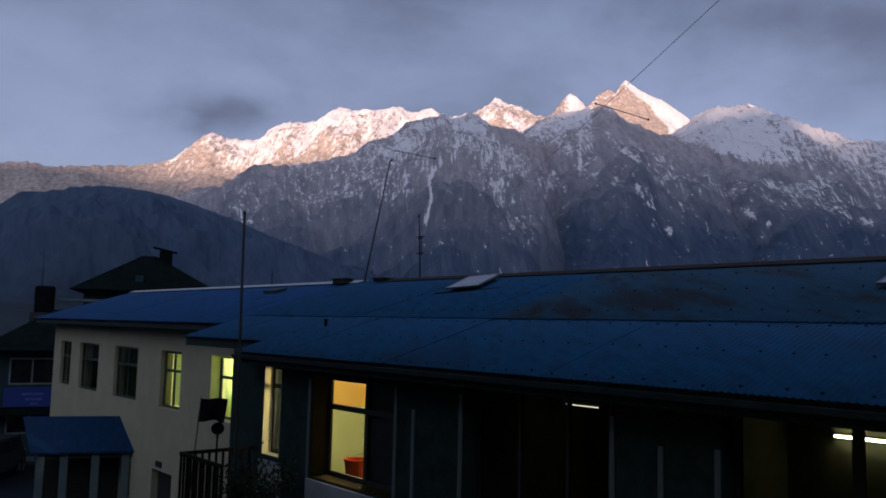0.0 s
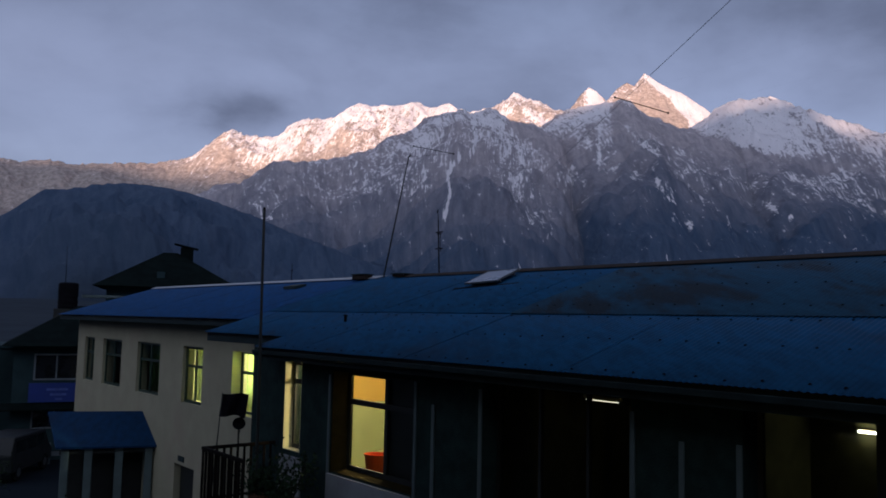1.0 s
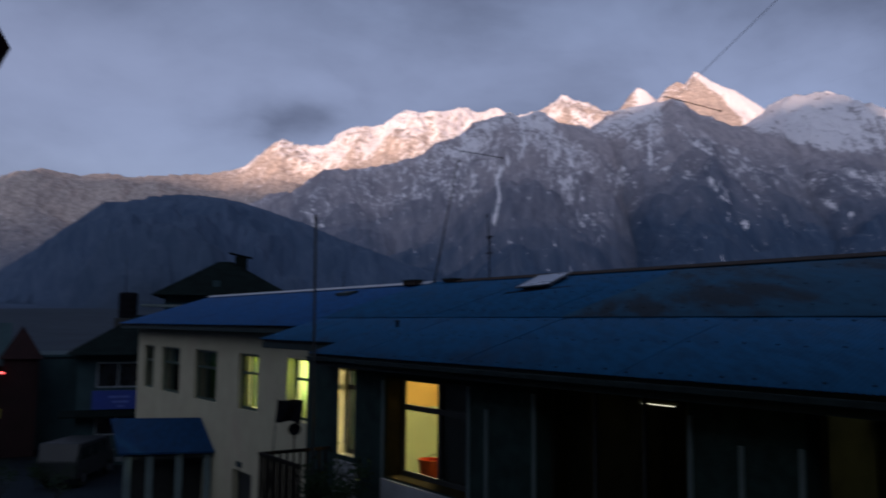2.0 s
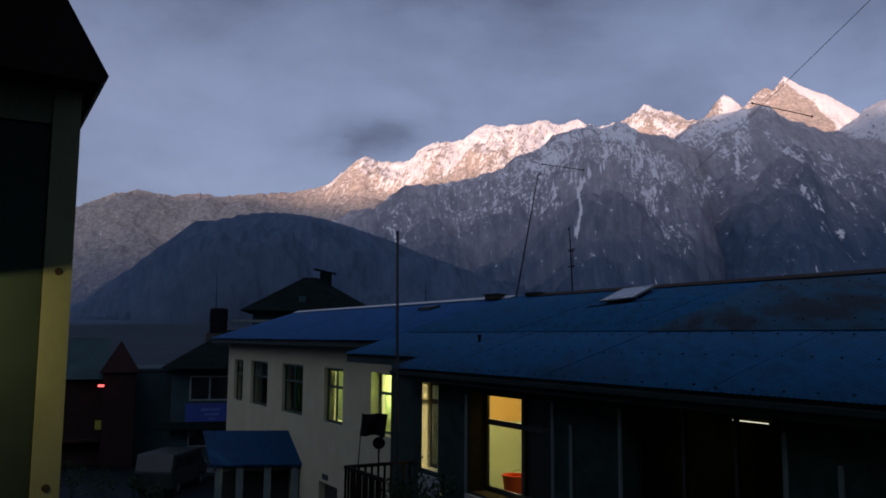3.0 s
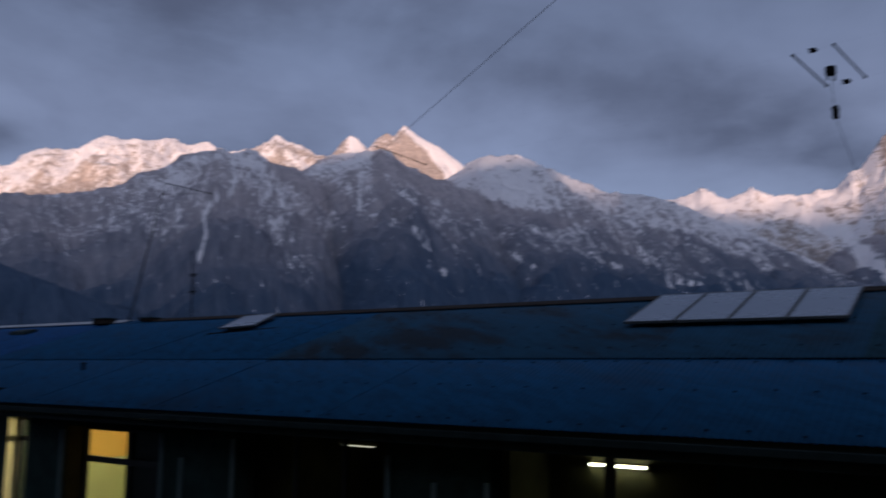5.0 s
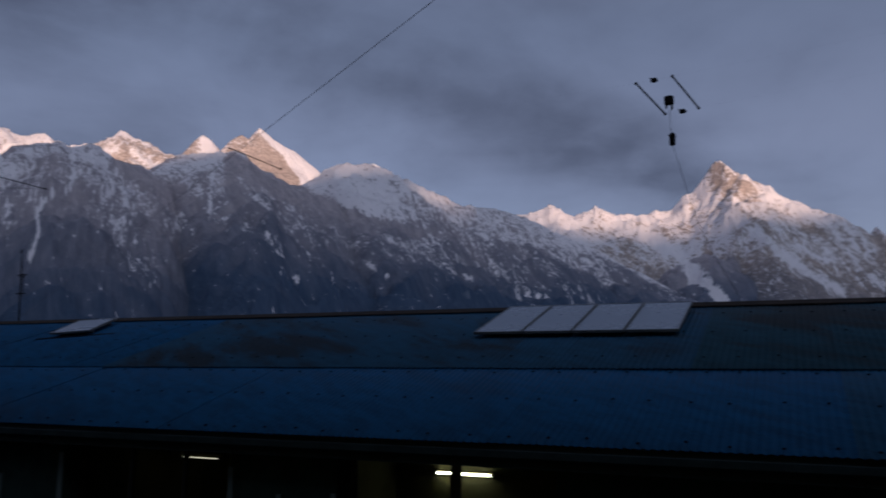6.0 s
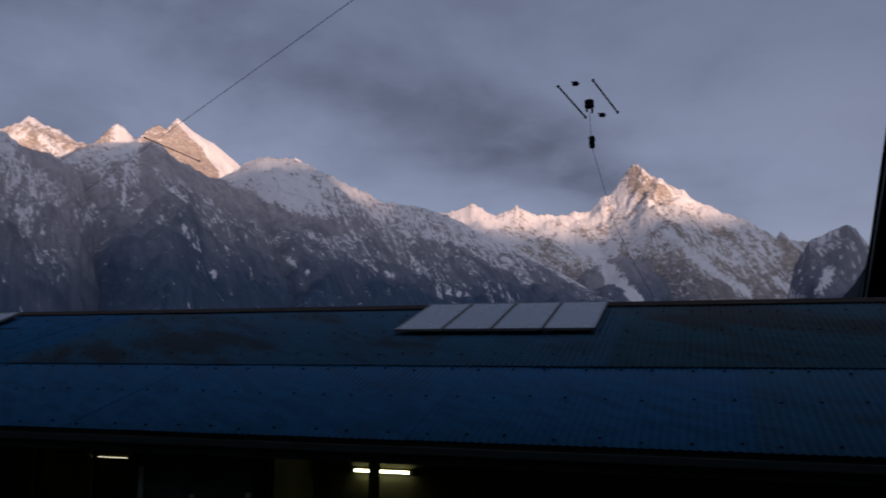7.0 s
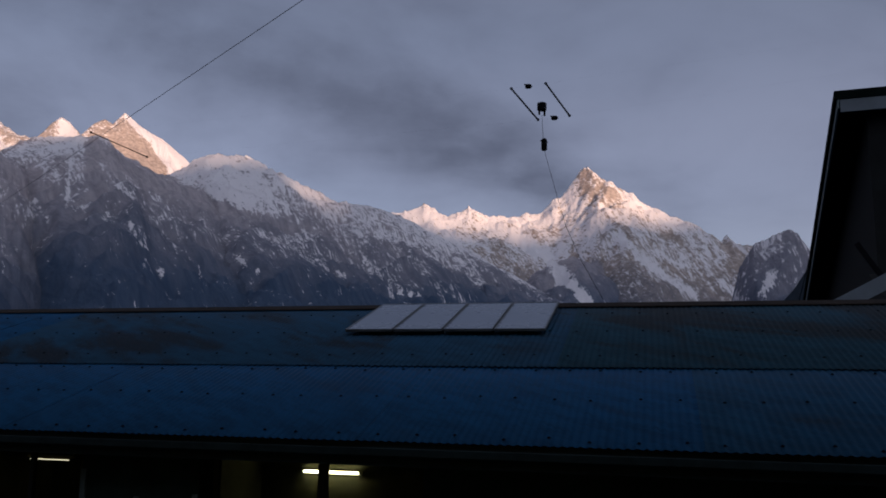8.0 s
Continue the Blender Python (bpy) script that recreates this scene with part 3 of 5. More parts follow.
# openings of the upper storey: main face and left wing
MAIN_OPEN = [(-13.67, -13.05, SILL_Z + 0.06, HEAD_Z + 0.08), (-12.0, -9.65, SILL_Z - 0.1, HEAD_Z), (-8.2, -5.75, FLOOR_Z + 0.3, HEAD_Z + 0.09), (-4.4, -2.1, SILL_Z, HEAD_Z + 0.09)]
LEFT_OPEN = [(-32.5, -31.3, SILL_Z, HEAD_Z), (-30.3, -28.3, SILL_Z, HEAD_Z), (-26.75, -24.75, SILL_Z, HEAD_Z), (-22.95, -21.55, SILL_Z, HEAD_Z), (-19.7, -18.3, SILL_Z, HEAD_Z)]
LOW_DOOR = (-23.2, -21.8, 0.0, EYE - 4.2)
b = BM()
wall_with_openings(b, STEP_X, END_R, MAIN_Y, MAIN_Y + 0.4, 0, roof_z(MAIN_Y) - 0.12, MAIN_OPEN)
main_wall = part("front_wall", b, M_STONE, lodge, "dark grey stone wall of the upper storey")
b = BM()
wall_with_openings(b, END_L, STEP_X, LEFT_Y, LEFT_Y + 0.35, 0, roof_z(LEFT_Y) - 0.12, LEFT_OPEN + [LOW_DOOR])
left_wall = part("wing_wall", b, M_CREAM, lodge, "cream painted wall with a row of windows")
b = BM()
prism(b, [(LEFT_Y + 0.35, 0), (BACK_Y, 0), (BACK_Y, roof_z(BACK_Y) - 0.12), (RIDGE_Y, roof_z(RIDGE_Y) - 0.12), (LEFT_Y + 0.35, roof_z(LEFT_Y + 0.35) - 0.12)], "x", END_L, END_L + 0.3)
part("gable_wall", b, M_CREAM, lodge)
b = BM()
prism(b, [(MAIN_Y + 0.4, 0), (BACK_Y, 0), (BACK_Y, roof_z(BACK_Y) - 0.12), (RIDGE_Y, roof_z(RIDGE_Y) - 0.12), (MAIN_Y + 0.4, roof_z(MAIN_Y + 0.4) - 0.12)], "x", END_R - 0.3, END_R)
part("gable_wall", b, M_CREAM, lodge)
b = BM()
box(b, END_L + 0.3, END_R - 0.3, BACK_Y - 0.3, BACK_Y, 0, roof_z(BACK_Y) - 0.12)
part("back_wall", b, M_CREAM, lodge)
b = BM()
box(b, STEP_X, STEP_X + 0.35, MAIN_Y + 0.4, LEFT_Y, 0, roof_z(MAIN_Y) - 0.14)
part("return_wall", b, M_STONE, lodge)
b = BM()
box(b, STEP_X + 0.35, END_R - 0.3, MAIN_Y + 0.4, BACK_Y - 0.3, FLOOR_Z - 0.2, FLOOR_Z)
box(b, END_L + 0.3, STEP_X + 0.35, LEFT_Y + 0.35, BACK_Y - 0.3, FLOOR_Z - 0.2, FLOOR_Z)
part("upper_floor", b, M_DARKWOOD, lodge)


# roof: boarding with corrugated sheets on it
def deck(x0, x1, y0):
    bm = BM()
    ya, yb = y0 + 0.06, RIDGE_Y
    prism(bm, [(ya, roof_z(ya) - 0.10), (yb, roof_z(yb) - 0.10), (yb, roof_z(yb) - 0.035), (ya, roof_z(ya) - 0.035)], "x", x0, x1)
    return part("roof_deck", bm, M_DARKWOOD, lodge)


def sheet_mesh(name, length, mat, waves=11, pitch=0.076, height=0.014):
    n = waves * 6
    me = bpy.data.meshes.new(name)
    vs = []
    for j in (0.0, length):
        for i in range(n + 1):
            vs.append((i * pitch / 6, j, height / 2 * math.cos(2 * math.pi * i / 6)))
    fs = [(i, i + 1, n + 2 + i, n + 1 + i) for i in range(n)]
    m0 = len(vs)
    vs += [(x, y, z - 0.002) for x, y, z in vs]
    fs += [(m0 + i, m0 + n + 1 + i, m0 + n + 2 + i, m0 + i + 1) for i in range(n)]
    fs += [(i, m0 + i, m0 + i + 1, i + 1) for i in range(n)]
    me.from_pydata(vs, [], fs)
    for p in me.polygons:
        p.use_smooth = True
    me.materials.append(mat)
    return me


SLOPE = math.atan(PITCH)
rng = random.Random(4)


def lay_sheets(parent, x0, x1, ya, yb, mat, lift):
    length = (yb - ya) / math.cos(SLOPE)
    me = sheet_mesh("roofing_sheet", length, mat)
    x, count = x0, 0
    while x < x1 - 0.05:
        ob = new("roofing_sheet", me)
        ob.parent = parent
        ob.matrix_basis = Matrix.Translation((x, ya + rng.uniform(-0.012, 0.012), roof_z(ya) + lift + 0.0012 * (count % 2))) @ Matrix.Rotation(SLOPE, 4, "X")
        x += 0.76
        count += 1


MID_X0, MID_X1, MID_Y, WING_Y = -17.8, -14.07, 7.62, 8.58
roof_main = deck(MID_X1, END_R + 0.5, EAVE_Y)
roof_mid = deck(MID_X0, MID_X1, MID_Y)
roof_wing = deck(END_L - 0.6, MID_X0, WING_Y)
# right of this the sheets take the colours darkened for shade
SHADE_X = MID_X1 + 19 * 0.76
lay_sheets(roof_main, MID_X1, SHADE_X, EAVE_Y, LAP_Y + 0.12, M_ROOF_LOW, 0.0)
lay_sheets(roof_main, SHADE_X, END_R + 0.5, EAVE_Y, LAP_Y + 0.12, M_ROOF_SHADED, 0.0)
lay_sheets(roof_main, MID_X1, -9.51, LAP_Y, RIDGE_Y, M_ROOF_LOW, 0.02)
lay_sheets(roof_main, MID_X1 + 6 * 0.76, SHADE_X - 1.52, LAP_Y, RIDGE_Y, M_ROOF_UP, 0.02)
lay_sheets(roof_main, SHADE_X - 1.52, END_R + 0.5, LAP_Y, RIDGE_Y, M_ROOF_RUST_SHADED, 0.02)
lay_sheets(roof_mid, MID_X0, MID_X1 - 0.05, MID_Y, LAP_Y + 0.12, M_ROOF_LOW, 0.0)
lay_sheets(roof_mid, MID_X0, MID_X1 - 0.05, LAP_Y, RIDGE_Y, M_ROOF_LOW, 0.02)
lay_sheets(roof_wing, END_L - 0.6, MID_X0 - 0.05, WING_Y, RIDGE_Y, M_ROOF_NEW, 0.006)
b = BM()
prism(b, [(RIDGE_Y, roof_z(RIDGE_Y) - 0.08), (BACK_Y + 0.5, roof_z(BACK_Y + 0.5) - 0.08), (BACK_Y + 0.5, roof_z(BACK_Y + 0.5)), (RIDGE_Y, roof_z(RIDGE_Y))], "x", END_L - 0.6, END_R + 0.5)
part("back_roof", b, M_ROOF_LOW, lodge)


def ridge_cap(x0, x1, mat, label):
    bm = BM()
    z = roof_z(RIDGE_Y) + 0.045
    prism(bm, [(RIDGE_Y - 0.26, z - 0.075), (RIDGE_Y - 0.04, z), (RIDGE_Y + 0.04, z), (RIDGE_Y + 0.26, z - 0.075), (RIDGE_Y + 0.26, z - 0.085), (RIDGE_Y, z - 0.012), (RIDGE_Y - 0.26, z - 0.085)], "x", x0, x1)
    part("ridge_cap", bm, mat, lodge, label)


x = -16.6
while x < END_R:
    ridge_cap(x, min(x + 1.83, END_R + 0.5), M_RUST, "rusted ridge cap")
    x += 1.83
ridge_cap(END_L - 0.6, -17.5, material("bright_galvanised_iron", (0.33, 0.35, 0.38), 0.5, 0.2, 0.1), "pale new ridge cap")

# eaves board and gutter
b = BM()
box(b, MID_X1, END_R + 0.5, EAVE_Y + 0.06, EAVE_Y + 0.09, EAVE_Z - 0.22, EAVE_Z - 0.02)
part("eaves_board", b, M_FASCIA, lodge)
b = BM()
box(b, MID_X0, MID_X1, MID_Y + 0.06, MID_Y + 0.09, roof_z(MID_Y) - 0.2, roof_z(MID_Y) - 0.02)
part("eaves_board", b, M_FASCIA, lodge)
b = BM()
box(b, END_L - 0.6, MID_X0, WING_Y + 0.06, WING_Y + 0.09, roof_z(WING_Y) - 0.18, roof_z(WING_Y) - 0.02)
part("eaves_board", b, M_FASCIA, lodge)


# ---- windows, rooms and lamps of the lodge ----
def glass_material():
    m = bpy.data.materials.new("window_glass")
    m.use_nodes = True
    b = m.node_tree.nodes["Principled BSDF"]
    b.inputs["Base Color"].default_value = (0.9, 0.95, 0.93, 1)
    b.inputs["Transmission Weight"].default_value = 1.0
    b.inputs["Roughness"].default_value = 0.02
    b.inputs["IOR"].default_value = 1.12
    return m


def cloth_material(name, colour):
    m = material(name, colour, 0.9, 0, 0.12, 5, 90, 0.1)
    m.node_tree.nodes["Principled BSDF"].inputs["Transmission Weight"].default_value = 0.0
    nt = m.node_tree
    b, out = nt.nodes["Principled BSDF"], nt.nodes["Material Output"]
    tr = nt.nodes.new("ShaderNodeBsdfTranslucent")
    tr.inputs[0].default_value = (*colour, 1)
    mx = nt.nodes.new("ShaderNodeMixShader")
    mx.inputs[0].default_value = 0.5
    nt.links.new(b.outputs[0], mx.inputs[1])
    nt.links.new(tr.outputs[0], mx.inputs[2])
    nt.links.new(mx.outputs[0], out.inputs[0])
    return m


M_GLASS = glass_material()
M_CURTAIN = cloth_material("pale_green_curtain", (0.82, 0.88, 0.56))
M_CURTAIN_DARK = cloth_material("deep_green_curtain", (0.06, 0.125, 0.04))
M_CURTAIN_DULL = cloth_material("dull_brown_curtain", (0.022, 0.018, 0.018))
M_BUCKET = material("red_orange_plastic", (0.70, 0.10, 0.03), 0.4, 0, 0.1, 4, 30, 0.03)


def window(x0, x1, z0, z1, y, frame_mat, uprights=(), transom=None, sill_mat=None, t=0.06):
    """A wooden window set at depth y: frame with panes, and a sill."""
    w = BM()
    d = 0.05
    outer = [(x0, z0), (x1, z0), (x1, z1), (x0, z1)]
    inner = [(x0 + t, z0 + t), (x1 - t, z0 + t), (x1 - t, z1 - t), (x0 + t, z1 - t)]
    rings = [[w.verts.new((p[0], yy, p[1])) for p in loop] for loop, yy in ((outer, y), (inner, y), (inner, y + d), (outer, y + d))]
    for a, c in zip(rings, rings[1:] + rings[:1]):
        for i in range(4):
            w.faces.new((a[i], a[(i + 1) % 4], c[(i + 1) % 4], c[i]))
    fr = part("window", w, frame_mat, lodge)
    for u in uprights:
        bm = BM()
        box(bm, u - t * 0.45, u + t * 0.45, y - 0.004, y + d + 0.002, z0 + t, z1 - t)
        part("mullion", bm, frame_mat, fr)
    if transom:
        bm = BM()
        box(bm, x0 + t, x1 - t, y - 0.008, y + d + 0.004, transom - t * 0.5, transom + t * 0.5)
        part("transom", bm, frame_mat, fr)
    cuts = [x0 + t, *uprights, x1 - t]
    levels = [z0 + t, *([transom] if transom else []), z1 - t]
    for a, c in zip(cuts, cuts[1:]):
        for lo, hi in zip(levels, levels[1:]):
            bm = BM()
            box(bm, a, c, y + 0.022, y + 0.026, lo, hi)
            pane = part("pane", bm, M_GLASS, fr)
            pane.visible_shadow = False
    if sill_mat:
        bm = BM()
        box(bm, x0 - 0.05, x1 + 0.05, y - 0.36, y - 0.004, z0 - 0.05, z0 - 0.005)
        part("sill", bm, sill_mat, fr, bevel=0.006)
    return fr


def reveal(x0, x1, z0, z1, ya, yb, mat, t=0.012):
    """Painted lining of an opening."""
    bm = BM()
    box(bm, x0, x0 + t, ya, yb, z0, z1)
    part("jamb_lining", bm, mat, lodge)
    bm = BM()
    box(bm, x1 - t, x1, ya, yb, z0, z1)
    part("jamb_lining", bm, mat, lodge)
    bm = BM()
    box(bm, x0 + t, x1 - t, ya, yb, z1 - t, z1)
    part("head_lining", bm, mat, lodge)
    bm = BM()
    box(bm, x0 + t, x1 - t, ya, yb, z0, z0 + t)
    part("sill_lining", bm, mat, lodge)


def curtain(parent, x0, x1, z0, z1, y, mat, folds=7):
    bm = BM()
    n = folds * 6
    rows = []
    for z in (z0, z1):
        rows.append([bm.verts.new((x0 + (x1 - x0) * i / n, y + 0.035 * math.sin(2 * math.pi * i / 6 + 0.6 * math.sin(i)), z)) for i in range(n + 1)])
    for i in range(n):
        bm.faces.new((rows[0][i], rows[0][i + 1], rows[1][i + 1], rows[1][i]))
    ob = part("curtain", bm, mat, parent)
    for p in ob.data.polygons:
        p.use_smooth = True
    so = ob.modifiers.new("thickness", "SOLIDIFY")
    so.thickness = 0.004
    return ob


W_MAIN = MAIN_Y + 0.27
a0 = MAIN_OPEN[0]
reveal(*a0, MAIN_Y + 0.002, MAIN_Y + 0.18, M_REVEAL)
window(*a0[:2], *a0[2:], MAIN_Y + 0.18, M_DARKWOOD, (), EYE - 1.17, None, 0.085)
a1 = MAIN_OPEN[1]
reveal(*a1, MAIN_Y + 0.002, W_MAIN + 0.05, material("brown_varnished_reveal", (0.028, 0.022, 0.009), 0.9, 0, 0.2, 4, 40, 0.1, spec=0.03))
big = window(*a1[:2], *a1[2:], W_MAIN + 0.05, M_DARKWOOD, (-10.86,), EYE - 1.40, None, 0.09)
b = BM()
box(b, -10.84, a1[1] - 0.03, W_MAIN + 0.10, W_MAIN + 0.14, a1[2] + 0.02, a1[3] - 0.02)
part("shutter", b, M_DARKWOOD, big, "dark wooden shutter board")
a2 = MAIN_OPEN[2]
window(*a2[:2], *a2[2:], W_MAIN, M_DARKWOOD, (-7.4, -6.6), None, None, 0.05)
a3 = MAIN_OPEN[3]
w3 = window(*a3[:2], *a3[2:], W_MAIN, M_DARKWOOD, (-3.19,), None, None, 0.055)
b = BM()
box(b, -3.245, -3.135, W_MAIN - 0.03, W_MAIN - 0.006, a3[2] + 0.01, a3[3] - 0.01)
part("cover_strip", b, M_DARKWOOD, w3)

LEFT_W = LEFT_Y + 0.1
wins = []
for k, (x0, x1, z0, z1) in enumerate(LEFT_OPEN):
    mids = ((x0 + x1) / 2,) if k != 4 else (x0 + 0.75,)
    wins.append(window(x0, x1, z0, z1, LEFT_W + (0.15 if k == 4 else 0.0), M_GREEN, mids, z1 - 0.55, None, 0.075))
reveal(*LEFT_OPEN[4], LEFT_Y + 0.002, LEFT_W + 0.15, M_REVEAL)
for k, mat in ((0, M_CURTAIN_DULL), (1, M_CURTAIN_DULL), (2, M_CURTAIN_DARK), (3, M_CURTAIN), (4, M_CURTAIN)):
    x0, x1, z0, z1 = LEFT_OPEN[k]
    curtain(wins[k], x0 + 0.02, x1 - (0.02 if k != 4 else 0.1), z0 + 0.05, z1 - 0.02, LEFT_Y + 0.42, mat, 6)

CEIL_Z = EYE - 0.62


def partition(x0, x1, y0, y1, z0, z1, mat, name="partition"):
    bm = BM()
    box(bm, x0, x1, y0, y1, z0, z1)
    return part(name, bm, mat, lodge)


# room with the orange and pale green walls
DADO = EYE - 1.74
for z0, z1, mat in ((FLOOR_Z, DADO, M_OLIVE_WALL), (DADO, CEIL_Z, M_ORANGE_WALL)):
    partition(-14.55, -9.2, 11.0, 11.1, z0, z1, mat)
    partition(-14.62, -14.55, 7.86, 11.1, z0, z1, mat)
    partition(-9.2, -9.1, 7.86, 11.1, z0, z1, mat)
partition(-14.55, -9.2, 7.86, 11.0, CEIL_Z, CEIL_Z + 0.05, M_REVEAL, "room_ceiling")
# rooms of the wing
partition(-24.2, -24.1, 9.56, 13.2, FLOOR_Z, EYE - 0.2, M_REVEAL)
partition(-33.0, -15.0, 13.2, 13.3, FLOOR_Z, EYE + 0.4, M_REVEAL)
partition(-15.1, -15.0, 9.56, 13.2, FLOOR_Z, EYE - 0.2, M_REVEAL)
partition(-33.0, -15.1, 9.56, 13.2, EYE - 0.2, EYE - 0.15, M_REVEAL, "room_ceiling")
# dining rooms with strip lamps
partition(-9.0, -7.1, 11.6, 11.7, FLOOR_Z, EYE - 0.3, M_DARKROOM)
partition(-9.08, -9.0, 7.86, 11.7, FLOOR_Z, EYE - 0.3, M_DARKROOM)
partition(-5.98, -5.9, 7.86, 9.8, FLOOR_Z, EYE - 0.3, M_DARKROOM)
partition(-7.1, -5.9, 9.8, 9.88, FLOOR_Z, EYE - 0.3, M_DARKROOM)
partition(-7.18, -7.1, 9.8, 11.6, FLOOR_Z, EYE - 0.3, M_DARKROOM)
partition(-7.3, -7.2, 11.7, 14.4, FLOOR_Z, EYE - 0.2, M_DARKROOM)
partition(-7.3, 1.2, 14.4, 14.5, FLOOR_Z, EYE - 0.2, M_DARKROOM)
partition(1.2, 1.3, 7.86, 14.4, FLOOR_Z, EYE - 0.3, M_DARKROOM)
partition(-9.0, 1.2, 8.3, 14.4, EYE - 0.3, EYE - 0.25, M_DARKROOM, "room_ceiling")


def strip_lamp(x0, x1, y, z, on_wall, tube_mat, r=0.019):
    root = thing("strip_lamp", FACE @ pose((x0 + x1) / 2, y, z), "lit fluorescent strip lamp with white housing", "lamp", "strip lamps in the dining rooms")
    h = (x1 - x0) / 2
    bm = BM()
    box(bm, -h - 0.03, h + 0.03, 0.025, 0.07, -0.03, 0.03) if on_wall else box(bm, -h - 0.03, h + 0.03, -0.03, 0.03, 0.025, 0.07)
    part("housing", bm, M_REVEAL, root)
    bm = BM()
    rod(bm, (-h, 0, 0), (h, 0, 0), r, None, 10)
    part("tube", bm, tube_mat, root)
    for e in (-h, h):
        bm = BM()
        box(bm, e - 0.012, e + 0.012, -0.022, 0.028, -0.022, 0.026)
        part("lamp_holder", bm, M_TRIM, root)


strip_lamp(-6.34, -5.24, 14.33, EYE - 1.70, True, M_TUBE)
strip_lamp(-8.68, -8.0, 10.1, EYE - 1.185, False, glow("dim_tube", (1.0, 0.93, 0.72), 0.7), 0.008)


def bulb(name, x, y, z, watts, colour, label):
    root = thing(name, FACE @ pose(x, y, z), label, "lamp")
    bm = BM()
    lathe(bm, (0, 0, 0), [(0.012, -0.06), (0.03, -0.045), (0.035, -0.02), (0.02, 0.02), (0.014, 0.05)], 12)
    part("bulb", bm, glow(name + "_glow", colour, 4.0), root).visible_shadow = False
    bm = BM()
    rod(bm, (0, 0, 0.05), (0, 0, 0.3), 0.006, None, 6)
    part("cord", bm, M_BLACK, root)
    lamp = new("lamp_light", bpy.data.lights.new("lamp_light", "POINT"))
    lamp.data.energy, lamp.data.color, lamp.data.shadow_soft_size = watts, colour, 0.05
    lamp.parent = root
    lamp.location = (0, 0, -0.1)


bulb("ceiling_bulb", -12.15, 8.95, EYE - 1.0, 78, (1.0, 0.85, 0.52), "bare warm bulb hanging in the orange room")
bulb("ceiling_bulb", -19.4, 11.0, EYE - 0.75, 420, (0.93, 1.0, 0.74), "bare greenish bulb behind the wing curtains")

bucket = thing("bucket", FACE @ pose(-11.95, 8.35, FLOOR_Z + 0.57), "red-orange plastic bucket standing inside the window", "bucket")
b = BM()
lathe(b, (0, 0, 0), [(0.15, 0), (0.155, 0.01), (0.195, 0.36), (0.21, 0.365), (0.21, 0.39), (0.195, 0.39), (0.15, 0.03)], 20)
part("pail", b, M_BUCKET, bucket)
b = BM()
for i in range(10):
    p0, p1 = math.pi * i / 10, math.pi * (i + 1) / 10
    rod(b, (0.2 * math.cos(p0), 0.05 + 0.12 * math.sin(p0), 0.36 + 0.1 * math.sin(p0)), (0.2 * math.cos(p1), 0.05 + 0.12 * math.sin(p1), 0.36 + 0.1 * math.sin(p1)), 0.004, None, 5)
part("handle", b, M_STEEL, bucket)
table = thing("side_table", FACE @ pose(-11.95, 8.4, FLOOR_Z), "plain wooden side table under the window", "table")
b = BM()
box(b, -0.4, 0.4, -0.3, 0.3, 0.52, 0.57)
part("tabletop", b, M_DARKWOOD, table, bevel=0.005)
for sx in (-0.35, 0.35):
    for sy in (-0.25, 0.25):
        b = BM()
        box(b, sx - 0.025, sx + 0.025, sy - 0.025, sy + 0.025, 0, 0.52)
        part("leg", b, M_DARKWOOD, table)

# pale trim boards at the piers
for x, top in ((-12.06, -0.95), (-9.66, -0.9), (-9.24, -1.2), (-8.23, -0.9), (-5.72, -0.95), (-5.09, -1.2), (-4.43, -1.15)):
    b = BM()
    box(b, x - 0.03, x + 0.03, MAIN_Y - 0.025, MAIN_Y - 0.002, FLOOR_Z, EYE + top)
    part("pier_trim", b, M_TRIM, lodge)
# plastered aprons under the windows
for x0, x1, top in ((-13.7, -12.95, SILL_Z), (-12.05, -9.75, SILL_Z - 0.1)):
    b = BM()
    box(b, x0, x1, MAIN_Y - 0.05, MAIN_Y - 0.002, top - 0.75, top - 0.03)
    part("apron", b, material("pale_plaster_apron", (0.30, 0.31, 0.32), 0.9, 0, 0.15, 2, 40, 0.15), lodge, "pale plastered apron")
# gutter
b = BM()
prof = [(EAVE_Y + 0.055, -0.06), (EAVE_Y - 0.05, -0.06), (EAVE_Y - 0.04, -0.12), (EAVE_Y - 0.0, -0.15), (EAVE_Y + 0.055, -0.15)]
prism(b, [(y, EAVE_Z + z) for y, z in prof], "x", MID_X1, END_R + 0.5)
part("gutter", b, M_FASCIA, lodge)
# soffit
b = BM()
box(b, MID_X1, END_R + 0.5, EAVE_Y + 0.09, MAIN_Y, EAVE_Z - 0.16, EAVE_Z - 0.14)
part("soffit", b, M_DARKWOOD, lodge)
b = BM()
box(b, END_L - 0.6, MID_X0, WING_Y + 0.09, LEFT_Y, roof_z(WING_Y) - 0.14, roof_z(WING_Y) - 0.12)
part("soffit", b, M_DARKWOOD, lodge)

# screws in rows over the purlins
b = BM()
nrm = Vector((0, -math.sin(SLOPE), math.cos(SLOPE)))
for y in (7.12, 8.15, 9.05, 9.6, 10.7, 11.7):
    x = MID_X1 + 0.2
    while x < END_R + 0.3:
        px, py = x + rng.uniform(-0.05, 0.05), y + rng.uniform(-0.04, 0.04)
        c = Vector((px, py, roof_z(py) + 0.012 + (0.02 if py > LAP_Y else 0)))
        rod(b, c, c + nrm * 0.012, 0.020, 0.008, 6)
        x += 0.38
screws = part("roofing_screws", b, M_SCREW, lodge)
tagged(screws, kind="stuff")


